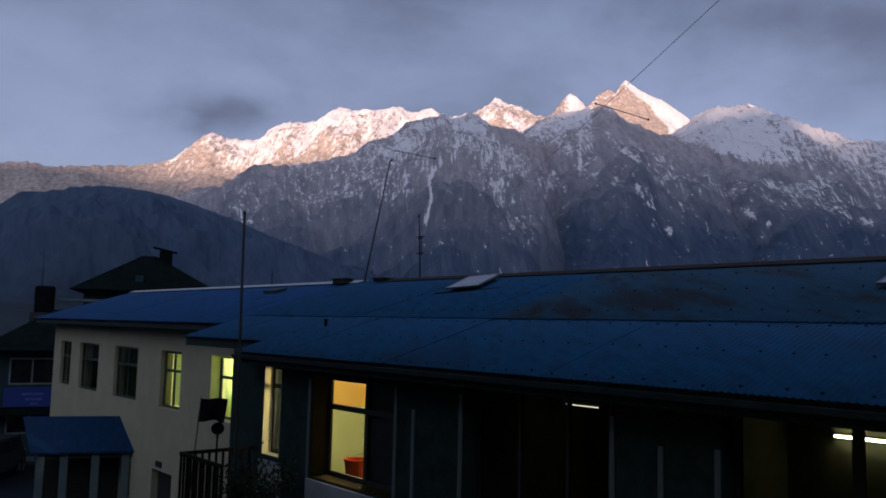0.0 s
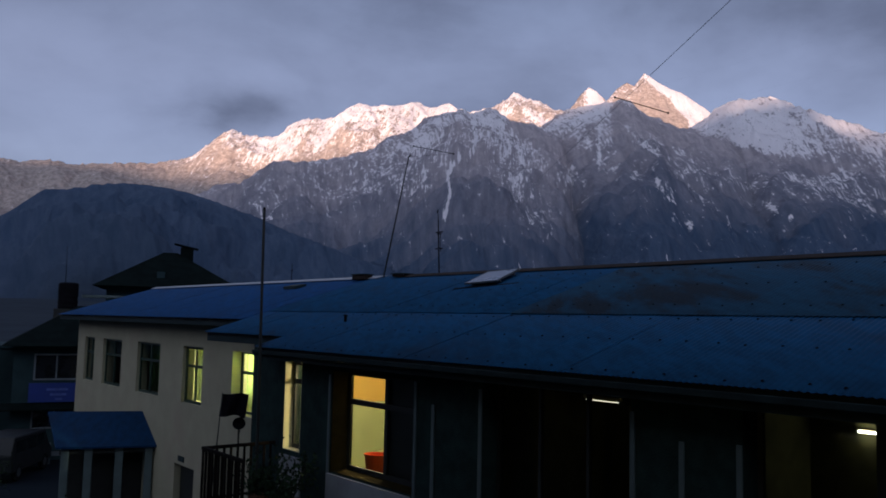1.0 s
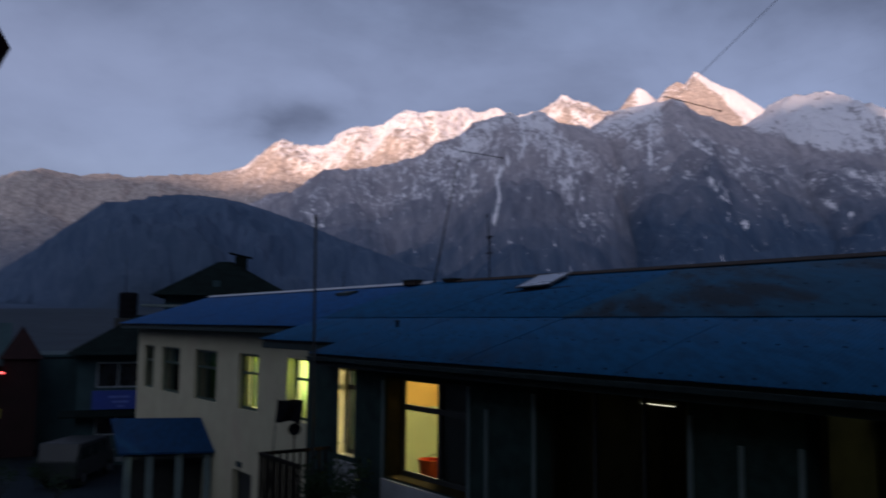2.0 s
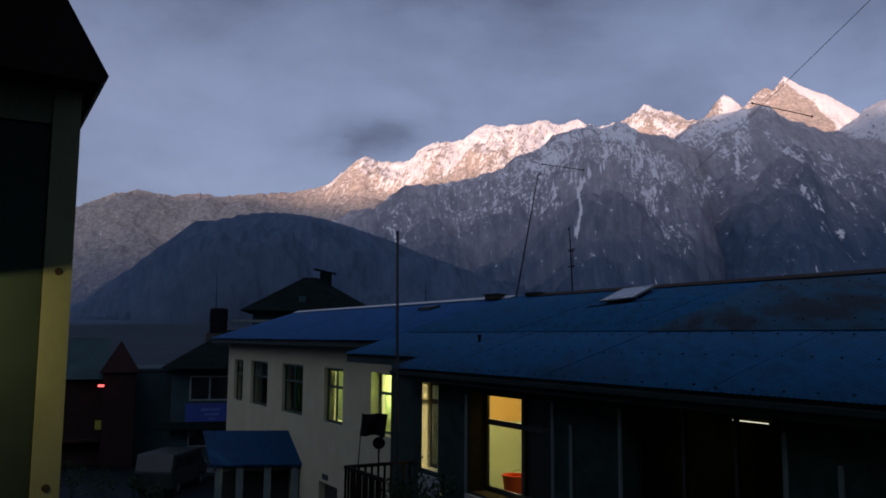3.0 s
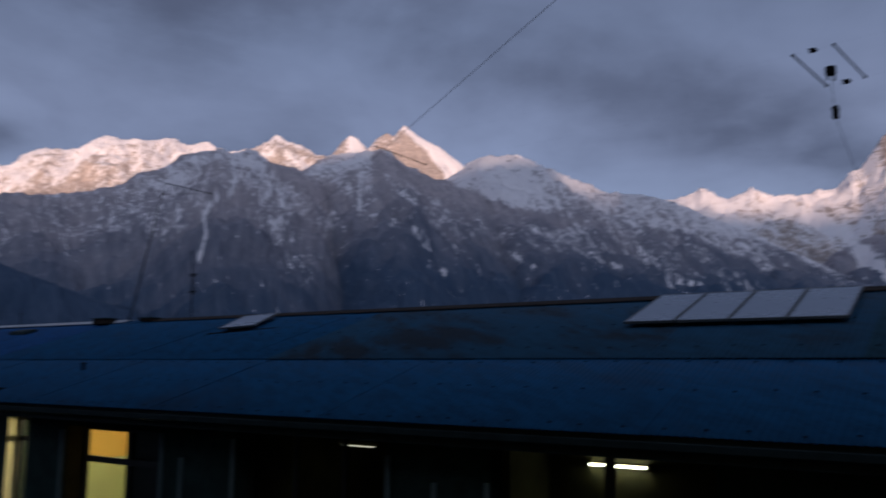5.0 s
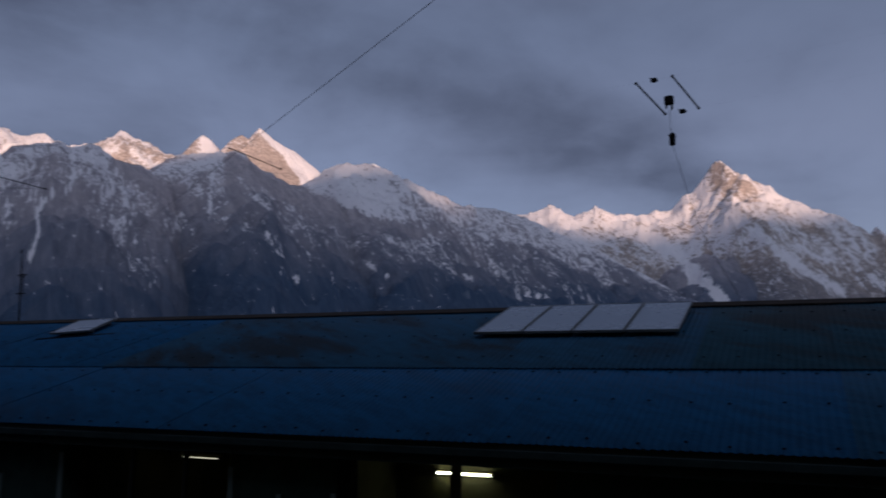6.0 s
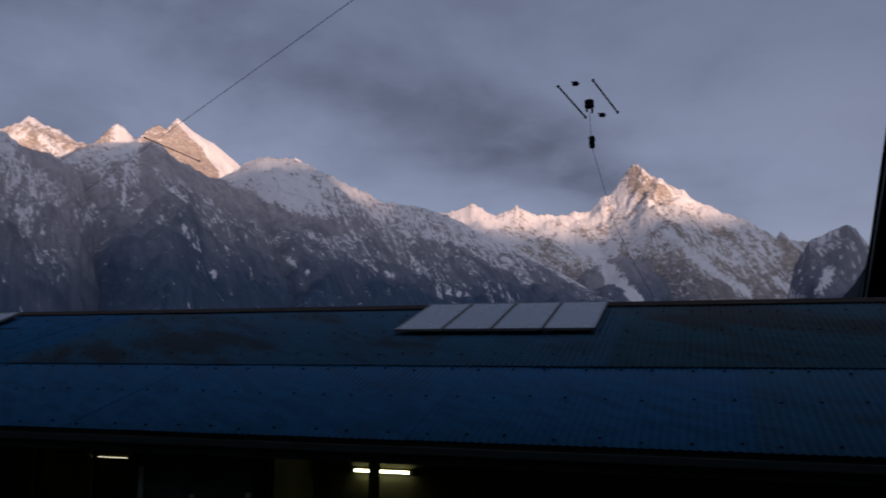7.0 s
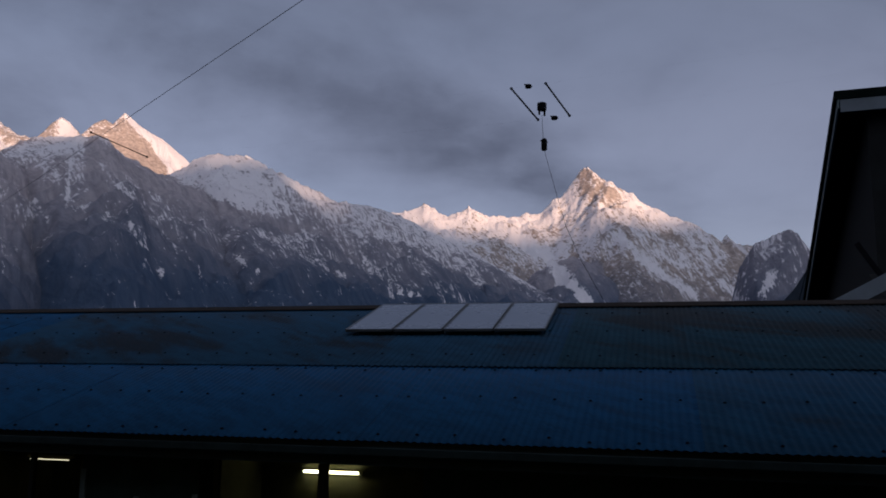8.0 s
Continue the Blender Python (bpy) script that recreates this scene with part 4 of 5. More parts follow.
# ---- solar panels on the roof ----
M_PANEL = material("frosted_solar_glass", (0.15, 0.185, 0.25), 0.28, 0, 0.04, 1.5, 20, 0.02, 0.001, spec=0.8)


def solar_panel(m, w, h, label, group):
    root = thing("solar_panel", m, label, "solar panel", group)
    bm = BM()
    t = 0.022
    outer = [(0, 0), (w, 0), (w, h), (0, h)]
    inner = [(t, t), (w - t, t), (w - t, h - t), (t, h - t)]
    rings = [[bm.verts.new((p[0], p[1], z)) for p in loop] for loop, z in ((outer, 0), (outer, 0.035), (inner, 0.035), (inner, 0))]
    for a, c in zip(rings, rings[1:] + rings[:1]):
        for i in range(4):
            bm.faces.new((a[i], a[(i + 1) % 4], c[(i + 1) % 4], c[i]))
    part("panel_frame", bm, M_STEEL, root)
    bm = BM()
    box(bm, t, w - t, t, h - t, 0.012, 0.030)
    part("panel_glass", bm, M_PANEL, root)
    bm = BM()
    box(bm, 0.05, w - 0.05, h * 0.2, h * 0.2 + 0.04, -0.06, 0.0)
    box(bm, 0.05, w - 0.05, h * 0.8, h * 0.8 + 0.04, -0.06, 0.0)
    part("mounting_rail", bm, M_STEEL, root)
    return root


PV_Y = 10.5
for i in range(4):
    m = FACE @ Matrix.Translation((-4.10 + 0.69 * i, PV_Y, roof_z(PV_Y) + 0.09)) @ Matrix.Rotation(SLOPE, 4, "X")
    solar_panel(m, 0.672, 1.67, "flat grey solar panel on the iron roof", "row of solar panels")
m = FACE @ Matrix.Translation((-12.62, 10.9, roof_z(10.9) + 0.09)) @ Matrix.Rotation(radians(15), 4, "Z") @ Matrix.Rotation(SLOPE + 0.02, 4, "X") @ Matrix.Rotation(radians(-4), 4, "Y")
tilted = solar_panel(m, 0.8, 0.95, "pale solar panel tilted on the ridge on a frame", "")
b = BM()
box(b, -0.25, 1.3, -0.06, 0.0, -0.10, -0.05)
part("support_bar", b, M_BLACK, tilted, "long dark support bar")


# ---- things on and round the lodge roof ----
def local_thing(name, x, y, z, label, category, group="", kind="", turn=0):
    return thing(name, FACE @ pose(x, y, z, 0, 0, turn), label, category, group, kind)


# tall pole standing before the stone corner
pole = local_thing("pole", -13.3, 6.8, 0, "tall dark wooden pole rising past the eaves", "pole")
b = BM()
rod(b, (0, 0, 0), (-0.2, 0, 8.36), 0.035, 0.024, 10)
part("shaft", b, M_DARKWOOD, pole)
b = BM()
rod(b, (-0.2, 0, 8.34), (-0.2, 0, 8.40), 0.03, 0.02, 10)
part("cap", b, M_BLACK, pole)

# antenna mast on the ridge
mast = local_thing("antenna_mast", -15.28, 12.36, 7.53, "thin steel antenna mast with short cross arms", "antenna")
b = BM()
rod(b, (0.03, 0, 0), (-0.05, 0, 1.3), 0.018, 0.014)
rod(b, (-0.05, 0, 1.3), (-0.075, 0, 1.56), 0.010, 0.008)
part("shaft", b, M_BLACK, mast)
for z, w in ((1.02, 0.13), (0.62, 0.13), (0.98, 0.08)):
    b = BM()
    rod(b, (-w, 0, z), (w, 0, z), 0.014, None, 6)
    part("cross_arm", b, M_BLACK, mast)
b = BM()
rod(b, (0.06, 0, 0.55), (0.04, 0, 1.05), 0.009, None, 6)
part("dipole_rod", b, M_BLACK, mast)
b = BM()
rod(b, (-0.09, 0, 1.5), (-0.06, 0, 1.58), 0.02, 0.012, 8)
part("tip", b, M_BLACK, mast)

# leaning pole that carries the wire antenna
lean = local_thing("leaning_pole", -17.43, 12.25, 7.45, "thin dark pole leaning over the roof ridge", "pole")
b = BM()
rod(b, (0, 0, 0), (1.32, -0.25, 3.03), 0.022, 0.014)
part("shaft", b, M_DARKWOOD, lean)
b = BM()
rod(b, (1.28, -0.25, 3.0), (1.40, -0.25, 3.06), 0.016, None, 6)
part("hook", b, M_BLACK, lean)

# small boxes at the ridge and a vent flap
for x, y, w, h, label in ((-18.2, 12.1, 0.28, 0.13, "small weathered box on the roof ridge"), (-16.6, 12.25, 0.24, 0.06, "flat scrap of rusted iron on the ridge")):
    t = local_thing("roof_box", x, y, roof_z(y) + 0.02, label, "box")
    b = BM()
    box(b, -w, w, -0.14, 0.14, 0, h)
    part("case", b, M_RUST, t, bevel=0.01)
    b = BM()
    box(b, -w - 0.03, w + 0.03, -0.17, 0.17, h, h + 0.02)
    part("lid", b, M_FASCIA, t)
t = local_thing("roof_rod", -22.4, 12.3, roof_z(12.3), "short thin rod standing on the wing ridge", "rod")
b = BM()
rod(b, (0, 0, 0), (0, 0, 0.55), 0.014, 0.008, 6)
part("stem", b, M_BLACK, t)
b = BM()
rod(b, (-0.07, 0, 0.36), (0.07, 0, 0.36), 0.010, None, 6)
part("cross_arm", b, M_BLACK, t)
t = local_thing("roof_vent", -20.7, 11.45, roof_z(11.45) + 0.01, "low dark vent hood on the wing roof", "vent")
b = BM()
prism(b, [(-0.15, -0.03), (0.2, 0.07), (0.2, 0.13), (-0.15, 0.05)], "x", -0.35, 0.35)
part("hood", b, M_FASCIA, t)
t = local_thing("roof_vent", -13.47, 8.6, roof_z(8.6) + 0.01, "short dark pipe stub on the blue roof", "vent")
b = BM()
rod(b, (0, 0, -0.02), (0, 0, 0.10), 0.03, None, 10)
part("stub", b, M_BLACK, t)
b = BM()
lathe(b, (0, 0, 0.10), [(0.03, 0), (0.05, 0.005), (0.045, 0.02), (0.02, 0.03)], 10)
part("cap", b, M_BLACK, t)


# ---- wire antenna hung over the yard, and cables ----
def at(yaw, el, dist):
    return Vector((-math.sin(radians(yaw)) * dist, math.cos(radians(yaw)) * dist, EYE + math.tan(radians(el)) * dist))


M_WIRE = material("dark_antenna_wire", (0.03, 0.03, 0.035), 0.6, 0.3)
antenna = thing("wire_antenna", Matrix.Translation(at(-43.2, 18.96, 12.2)), "folded wire antenna with spreader bars hung over the yard", "antenna")
HUNG = at(-43.2, 18.96, 12.2)


def hung(name, ends, r, mat=None, n=6):
    bm = BM()
    for a, c in zip(ends, ends[1:]):
        rod(bm, a - HUNG, c - HUNG, r, None, n)
    return part(name, bm, mat or M_BLACK, antenna)


u = [at(2.31, 12.21, 20.0), at(-11.9, 15.55, 15.6), at(-40.98, 20.23, 12.0), at(-43.49, 20.52, 12.1), at(-62, 21.5, 12.9)]
v = [at(-0.56, 11.75, 20.2), at(-15.5, 14.37, 16.0), at(-42.91, 18.08, 12.4), at(-45.18, 18.29, 12.5), at(-63, 19.4, 13.3)]
for a, c in list(zip(u, v))[:4]:
    hung("spreader", [a, c], 0.014 if a.x > 5 else 0.009)
    for e in (a, c):
        bm = BM()
        bmesh.ops.create_icosphere(bm, subdivisions=1, radius=0.026, matrix=Matrix.Translation(e - HUNG))
        part("end_clip", bm, M_BLACK, antenna)
hung("upper_wire", u, 0.00022, M_WIRE, 5)
hung("lower_wire", v, 0.00022, M_WIRE, 5)
hung("end_rope", [u[0], FACE @ Vector((-16.11, 12.0, 10.48)), v[0]], 0.003, M_WIRE, 5)


def small_case(name, c, w, h, side):
    bm = BM()
    lathe(bm, c - HUNG + Vector((0, 0, -h / 2)), [(w * 0.35, 0), (w * 0.5, h * 0.08), (w * 0.5, h * 0.9), (w * 0.3, h)], 10)
    if side:
        rod(bm, c - HUNG + Vector((-w * 0.8, 0, h * 0.25)), c - HUNG + Vector((w * 0.8, 0, h * 0.25)), w * 0.1, None, 6)
    return part(name, bm, M_BLACK, antenna)


small_case("resistor", at(-42.22, 20.36, 12.2), 0.10, 0.055, True)
small_case("resistor", at(-44.09, 18.17, 12.35), 0.10, 0.055, True)
bal = small_case("balun", at(-43.2, 18.96, 12.2), 0.145, 0.13, False)
bm = BM()
for dx in (-0.055, 0.055):
    rod(bm, at(-43.2, 18.96, 12.2) - HUNG + Vector((dx, 0, -0.03)), at(-43.2, 18.96, 12.2) - HUNG + Vector((dx, 0, -0.14)), 0.02, 0.015, 6)
part("terminal_leg", bm, M_BLACK, antenna)
small_case("choke", at(-43.34, 16.37, 12.2), 0.09, 0.19, True)
feed = [at(-43.2, 18.4, 12.2), at(-43.25, 17.2, 12.2), at(-43.4, 15.8, 12.2), at(-44.0, 13.6, 12.4), at(-44.8, 10.75, 12.8), at(-45.8, 8.4, 13.0), at(-47.3, 5.6, 13.1)]
hung("feed_cable", feed, 0.0036, M_BLACK, 6)


M_CABLE = material("weathered_grey_cable_sheath", (0.20, 0.20, 0.23), 0.8, 0, 0.2, spec=0.1)


def cable(name, pts, r, label):
    root = thing(name, Matrix.Translation(pts[0]), label, "cable")
    bm = BM()
    for a, c in zip(pts, pts[1:]):
        rod(bm, a - pts[0], c - pts[0], r, None, 6)
    part("strand", bm, M_CABLE, root)


mast_foot = FACE @ Vector((-15.24, 12.36, 7.62))
over = at(-25.4, 25.65, 6.0)
far_end = over + (over - mast_foot) * 0.33
line = [mast_foot.lerp(far_end, k / 10) + Vector((0, 0, -0.02 * math.sin(math.pi * k / 10))) for k in range(11)]
cable("overhead_cable", line, 0.0028, "thin grey overhead cable from the roof mast to the house")

# ---- balcony, flag and dish at the stone corner ----
balcony = local_thing("balcony", -12.4, 6.7, FLOOR_Z, "dark wooden balcony with upright balusters along the stone wall", "balcony")
b = BM()
box(b, -1.5, 1.1, -0.75, 0.74, -0.12, 0.0)
part("deck", b, M_RAIL, balcony)
for y0, y1, x0, x1 in ((-0.72, -0.66, -1.5, 0.12), (-0.66, 0.7, -1.5, -1.44)):
    b = BM()
    box(b, x0, x1, y0, y1, 0.96, 1.02)
    part("handrail", b, M_RAIL, balcony, bevel=0.008)
    b = BM()
    box(b, x0 + 0.01, x1 - 0.01, y0 + 0.01, y1 - 0.01, 0.10, 0.14)
    part("bottom_rail", b, M_RAIL, balcony)
bal_me = None
spots = [(-1.47 + 0.13 * i, -0.69) for i in range(13)] + [(-1.47, -0.56 + 0.13 * i) for i in range(10)]
for x, y in spots:
    if bal_me is None:
        b = BM()
        box(b, -0.018, 0.018, -0.018, 0.018, 0.0, 0.97)
        bal_me = mesh_of("baluster", b, M_RAIL)
    ob = new("baluster", bal_me)
    ob.parent = balcony
    ob.location = (x, y, 0)
for x in (-1.42, 0.06, 1.0):
    b = BM()
    box(b, x - 0.05, x + 0.05, -0.7, -0.6, -FLOOR_Z, -0.12)
    part("post", b, M_RAIL, balcony)

flag = local_thing("flag", -14.02, 6.3, FLOOR_Z, "black cloth flag hanging from a thin leaning pole", "flag", turn=65)
b = BM()
rod(b, (-0.05, 0, 0), (0.08, 0, 1.93), 0.012, 0.009)
part("flagpole", b, M_DARKWOOD, flag)
b = BM()
rows = []
for j in range(7):
    rows.append([b.verts.new((0.08 + 0.066 * i - 0.008 * j, 0.05 * math.sin(i * 1.3 + j * 0.5), 1.91 - 0.066 * j - 0.012 * math.sin(i * 1.1) - (0.03 if i > 5 else 0) * (j / 6))) for i in range(8)])
for j in range(6):
    for i in range(7):
        b.faces.new((rows[j][i], rows[j][i + 1], rows[j + 1][i + 1], rows[j + 1][i]))
cloth = part("cloth", b, M_BLACK, flag)
so = cloth.modifiers.new("thickness", "SOLIDIFY")
so.thickness = 0.006

dish = local_thing("satellite_dish", -13.64, 6.55, FLOOR_Z + 1.0, "small black satellite dish clamped to the balcony rail", "satellite dish", turn=65)
b = BM()
rod(b, (0, 0, 0), (0, 0, 0.46), 0.015)
part("stand", b, M_BLACK, dish)
b = BM()
n = 18
rings = []
for r, d in ((0.015, 0.0), (0.06, 0.010), (0.095, 0.026), (0.115, 0.045)):
    rings.append([b.verts.new((r * math.cos(2 * math.pi * i / n), -0.05 - d, 0.42 + r * math.sin(2 * math.pi * i / n) * 0.95)) for i in range(n)])
for a, c in zip(rings, rings[1:]):
    for i in range(n):
        b.faces.new((a[i], a[(i + 1) % n], c[(i + 1) % n], c[i]))
b.faces.new(rings[0])
bowl = part("bowl", b, M_BLACK, dish)
so = bowl.modifiers.new("thickness", "SOLIDIFY")
so.thickness = 0.008
b = BM()
rod(b, (0, -0.06, 0.2), (0, -0.28, 0.3), 0.008)
part("feed_arm", b, M_BLACK, dish)
b = BM()
rod(b, (0, -0.26, 0.30), (0, -0.32, 0.32), 0.025, 0.02, 10)
part("receiver", b, M_BLACK, dish)

# potted shrubs on the balcony
M_LEAF = material("dark_green_leaves", (0.018, 0.038, 0.016), 0.7, 0, 0.5, 8, 40, 0.2)
M_POT = material("brown_clay_pot", (0.14, 0.07, 0.04), 0.85, 0, 0.25, 6, 50, 0.2)


def shrub(m, size, leaves, seed, label, pot=True):
    root = thing("shrub", m, label, "plant", "dark shrubs")
    rr = random.Random(seed)
    base = 0.0
    if pot:
        bm = BM()
        lathe(bm, (0, 0, 0), [(0.11, 0), (0.15, 0.24), (0.17, 0.25), (0.17, 0.29), (0.14, 0.29)], 14)
        part("pot", bm, M_POT, root)
        base = 0.27
    bm = BM()
    tips = []
    for k in range(9):
        a, t = rr.uniform(0, 6.28), rr.uniform(0.15, 0.8)
        tip = Vector((math.cos(a) * t * size * 0.6, math.sin(a) * t * size * 0.6, base + size * rr.uniform(0.5, 1.0)))
        rod(bm, (0, 0, base - 0.02), tip, 0.012, 0.004, 5)
        tips.append(tip)
    part("stems", bm, M_DARKWOOD, root)
    bm = BM()
    for k in range(leaves):
        c = rr.choice(tips) * rr.uniform(0.6, 1.05) + Vector([rr.gauss(0, size * 0.14) for _ in range(3)])
        c.z = max(c.z, base + 0.03)
        q = Euler((rr.uniform(0, 6.28), rr.uniform(0, 6.28), rr.uniform(0, 6.28))).to_matrix()
        l, w = rr.uniform(0.05, 0.1), rr.uniform(0.02, 0.035)
        vs = [bm.verts.new(c + q @ Vector(p)) for p in ((-l / 2, 0, 0), (0, w, 0.006), (l / 2, 0, 0), (0, -w, 0.006))]
        bm.faces.new(vs)
    foliage = part("foliage", bm, M_LEAF, root)
    tagged(foliage, kind="stuff")


shrub(FACE @ pose(-12.9, 6.6, FLOOR_Z), 0.6, 380, 1, "potted leafy shrub on the balcony floor")
shrub(FACE @ pose(-11.9, 6.5, FLOOR_Z), 0.5, 320, 2, "potted leafy shrub on the balcony floor")
shrub(FACE @ pose(-12.3, 6.9, FLOOR_Z), 0.75, 380, 3, "potted leafy shrub on the balcony floor")


# ---- gate shelter in the yard ----
gate = thing("gate_shelter", Matrix.Translation((at(22.0, 0, 27).x, at(22.0, 0, 27).y, 0)) @ pose(0, 0, 0, 0, 0, 22.0), "small blue-roofed gate shelter on pale posts", "shelter")
M_BLUE_FLAT = roof_material("blue_porch_roof", (0.004, 0.030, 0.082), 0.0)
b = BM()
pts = [(-1.63, 0.55, 3.42), (1.13, 0.55, 3.38), (1.64, -0.75, 2.50), (-1.30, -0.75, 2.54)]
top = [b.verts.new(p) for p in pts]
bot = [b.verts.new((p[0], p[1], p[2] - 0.06)) for p in pts]
b.faces.new(top[::-1])
b.faces.new(bot)
for i in range(4):
    b.faces.new((top[i], top[(i + 1) % 4], bot[(i + 1) % 4], bot[i]))
part("roof", b, M_BLUE_FLAT, gate)
for x in (-1.05, -0.42, 0.42, 1.25):
    b = BM()
    box(b, x - 0.11, x + 0.11, -0.62, -0.42, 0, 2.52)
    part("post", b, M_TRIM, gate, bevel=0.01)
b = BM()
box(b, -1.2, 1.4, -0.6, -0.48, 2.30, 2.44)
part("lintel", b, M_DARKWOOD, gate)
b = BM()
box(b, -1.2, 1.35, 0.35, 0.45, 0, 3.2)
part("back_wall", b, M_DARKWOOD, gate)
for x, y, sz, k in ((1.9, -1.3, 0.9, 5), (1.1, -1.5, 0.8, 6), (-0.8, -1.6, 1.1, 7), (2.9, -2.0, 1.0, 8), (0.2, -1.8, 0.9, 9)):
    shrub(gate.matrix_world @ pose(x, y, 0), sz, 420, k, "bushy dark shrub growing beside the gate shelter", pot=False)
# door leaf in the wing's lower doorway
door = BM()
box(door, LOW_DOOR[0], LOW_DOOR[1], LEFT_Y + 0.2, LEFT_Y + 0.25, 0, LOW_DOOR[3])
part("door", door, M_DARKWOOD, lodge, "dark wooden door")
b = BM()
box(b, -22.9, -22.5, LEFT_Y - 0.03, LEFT_Y - 0.002, LOW_DOOR[3] + 0.1, LOW_DOOR[3] + 0.25)
part("wall_plate", b, M_FASCIA, lodge)


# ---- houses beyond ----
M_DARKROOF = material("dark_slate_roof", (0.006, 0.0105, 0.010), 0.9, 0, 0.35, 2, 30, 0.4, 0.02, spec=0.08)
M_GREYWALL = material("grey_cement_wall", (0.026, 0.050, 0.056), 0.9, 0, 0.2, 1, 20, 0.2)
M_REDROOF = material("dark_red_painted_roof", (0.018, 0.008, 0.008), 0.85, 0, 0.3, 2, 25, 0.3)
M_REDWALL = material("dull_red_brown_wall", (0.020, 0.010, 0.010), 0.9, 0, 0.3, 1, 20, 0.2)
M_SIGN = material("royal_blue_sign_board", (0.008, 0.03, 0.20), 0.6, 0, 0.1, 2, 20, 0.0)
M_SIGN_INK = material("faded_white_lettering", (0.09, 0.13, 0.36), 0.7)
M_WHITE = material("dull_white_paint", (0.17, 0.195, 0.215), 0.7, 0, 0.12, 2, 30, 0.1)
M_DARKGLASS = material("dark_window_glass", (0.012, 0.014, 0.018), 0.12, 0, 0.2, 2, 20, 0.0)


def standing(yaw, dist, turn=None):
    p = at(yaw, 0, dist)
    return Matrix.Translation((p.x, p.y, 0)) @ pose(0, 0, 0, 0, 0, yaw if turn is None else turn)


def hip_roof(bm, x0, x1, y0, y1, z, top, inset):
    base = [bm.verts.new(p) for p in ((x0, y0, z), (x1, y0, z), (x1, y1, z), (x0, y1, z))]
    ym = (y0 + y1) / 2
    r0, r1 = bm.verts.new((x0 + inset, ym, top)), bm.verts.new((x1 - inset, ym, top))
    bm.faces.new(base[::-1])
    bm.faces.new((base[0], base[1], r1, r0))
    bm.faces.new((base[1], base[2], r1))
    bm.faces.new((base[2], base[3], r0, r1))
    bm.faces.new((base[3], base[0], r0))


def framed_window(parent, x0, x1, y, z0, z1, frame_mat, mullions=1):
    bm = BM()
    t = 0.07
    for a in ((x0, x1, z0, z0 + t), (x0, x1, z1 - t, z1), (x0, x0 + t, z0 + t, z1 - t), (x1 - t, x1, z0 + t, z1 - t)):
        box(bm, a[0], a[1], y - 0.05, y - 0.003, a[2], a[3])
    for k in range(mullions):
        u = x0 + (x1 - x0) * (k + 1) / (mullions + 1)
        box(bm, u - 0.03, u + 0.03, y - 0.045, y - 0.003, z0 + t, z1 - t)
    w = part("window", bm, frame_mat, parent)
    bm = BM()
    box(bm, x0 + t, x1 - t, y - 0.02, y - 0.004, z0 + t, z1 - t)
    part("pane", bm, M_DARKGLASS, w)


# hip-roofed house right behind the lodge
back = thing("house", standing(18.3, 45), "dark house with a hipped slate roof and a chimney", "house")
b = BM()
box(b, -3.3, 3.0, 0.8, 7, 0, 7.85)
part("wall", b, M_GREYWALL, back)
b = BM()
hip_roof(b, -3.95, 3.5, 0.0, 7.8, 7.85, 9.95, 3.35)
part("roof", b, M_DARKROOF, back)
b = BM()
box(b, -4.3, -1.2, -0.9, 0.3, 7.2, 7.32)
part("porch_roof", b, M_TRIM, back)
ch = BM()
box(ch, 0.3, 1.0, 3.4, 4.1, 9.0, 10.25)
chim = part("chimney", ch, M_DARKROOF, back)
b = BM()
prism(b, [(-0.05, 10.42), (1.25, 10.15), (1.27, 10.2), (-0.03, 10.47)], "y", 3.3, 4.2)
part("chimney_cap", b, M_DARKROOF, chim)
b = BM()
box(b, -0.85, -0.45, 0.95, 1.3, 8.35, 8.7)
part("skylight", b, M_GREYWALL, back)

# house with the blue sign
shop = thing("house", standing(25.7, 40), "grey house with white windows, blue sign board and canopy", "house")
b = BM()
box(b, -1.25, 4.2, 0, 7, 0, 4.95)
part("wall", b, M_GREYWALL, shop)
b = BM()
hip_roof(b, -1.75, 5.2, -0.8, 7.6, 4.95, 6.75, 3.0)
part("roof", b, M_DARKROOF, shop)
framed_window(shop, -0.45, 1.35, 0, 3.45, 4.6, M_WHITE, 1)
framed_window(shop, -0.45, 1.35, 0, 1.35, 2.3, M_WHITE, 1)
b = BM()
box(b, -0.6, 1.45, -0.12, -0.06, 2.50, 3.33)
board = part("sign_board", b, M_SIGN, shop, "royal blue sign board")
for x0, x1, z0, z1 in ((0.1, 0.95, 3.0, 3.1), (0.25, 0.9, 2.78, 2.88), (0.45, 0.75, 2.58, 2.68)):
    b = BM()
    box(b, x0, x1, -0.128, -0.121, z0, z1)
    part("lettering_bar", b, M_SIGN_INK, board)
b = BM()
prism(b, [(-0.9, 2.22), (0, 2.42), (0, 2.48), (-0.9, 2.28)], "x", -1.9, 4.2)
part("canopy", b, M_DARKROOF, shop)
b = BM()
box(b, -1.0, 1.0, -1.2, -1.05, 0.35, 0.52)
part("counter_rail", b, M_WHITE, shop)
for x in (-0.9, 0.35, 0.9):
    b = BM()
    box(b, x - 0.05, x + 0.05, -1.18, -1.08, 0, 0.9)
    part("counter_post", b, M_WHITE, shop)

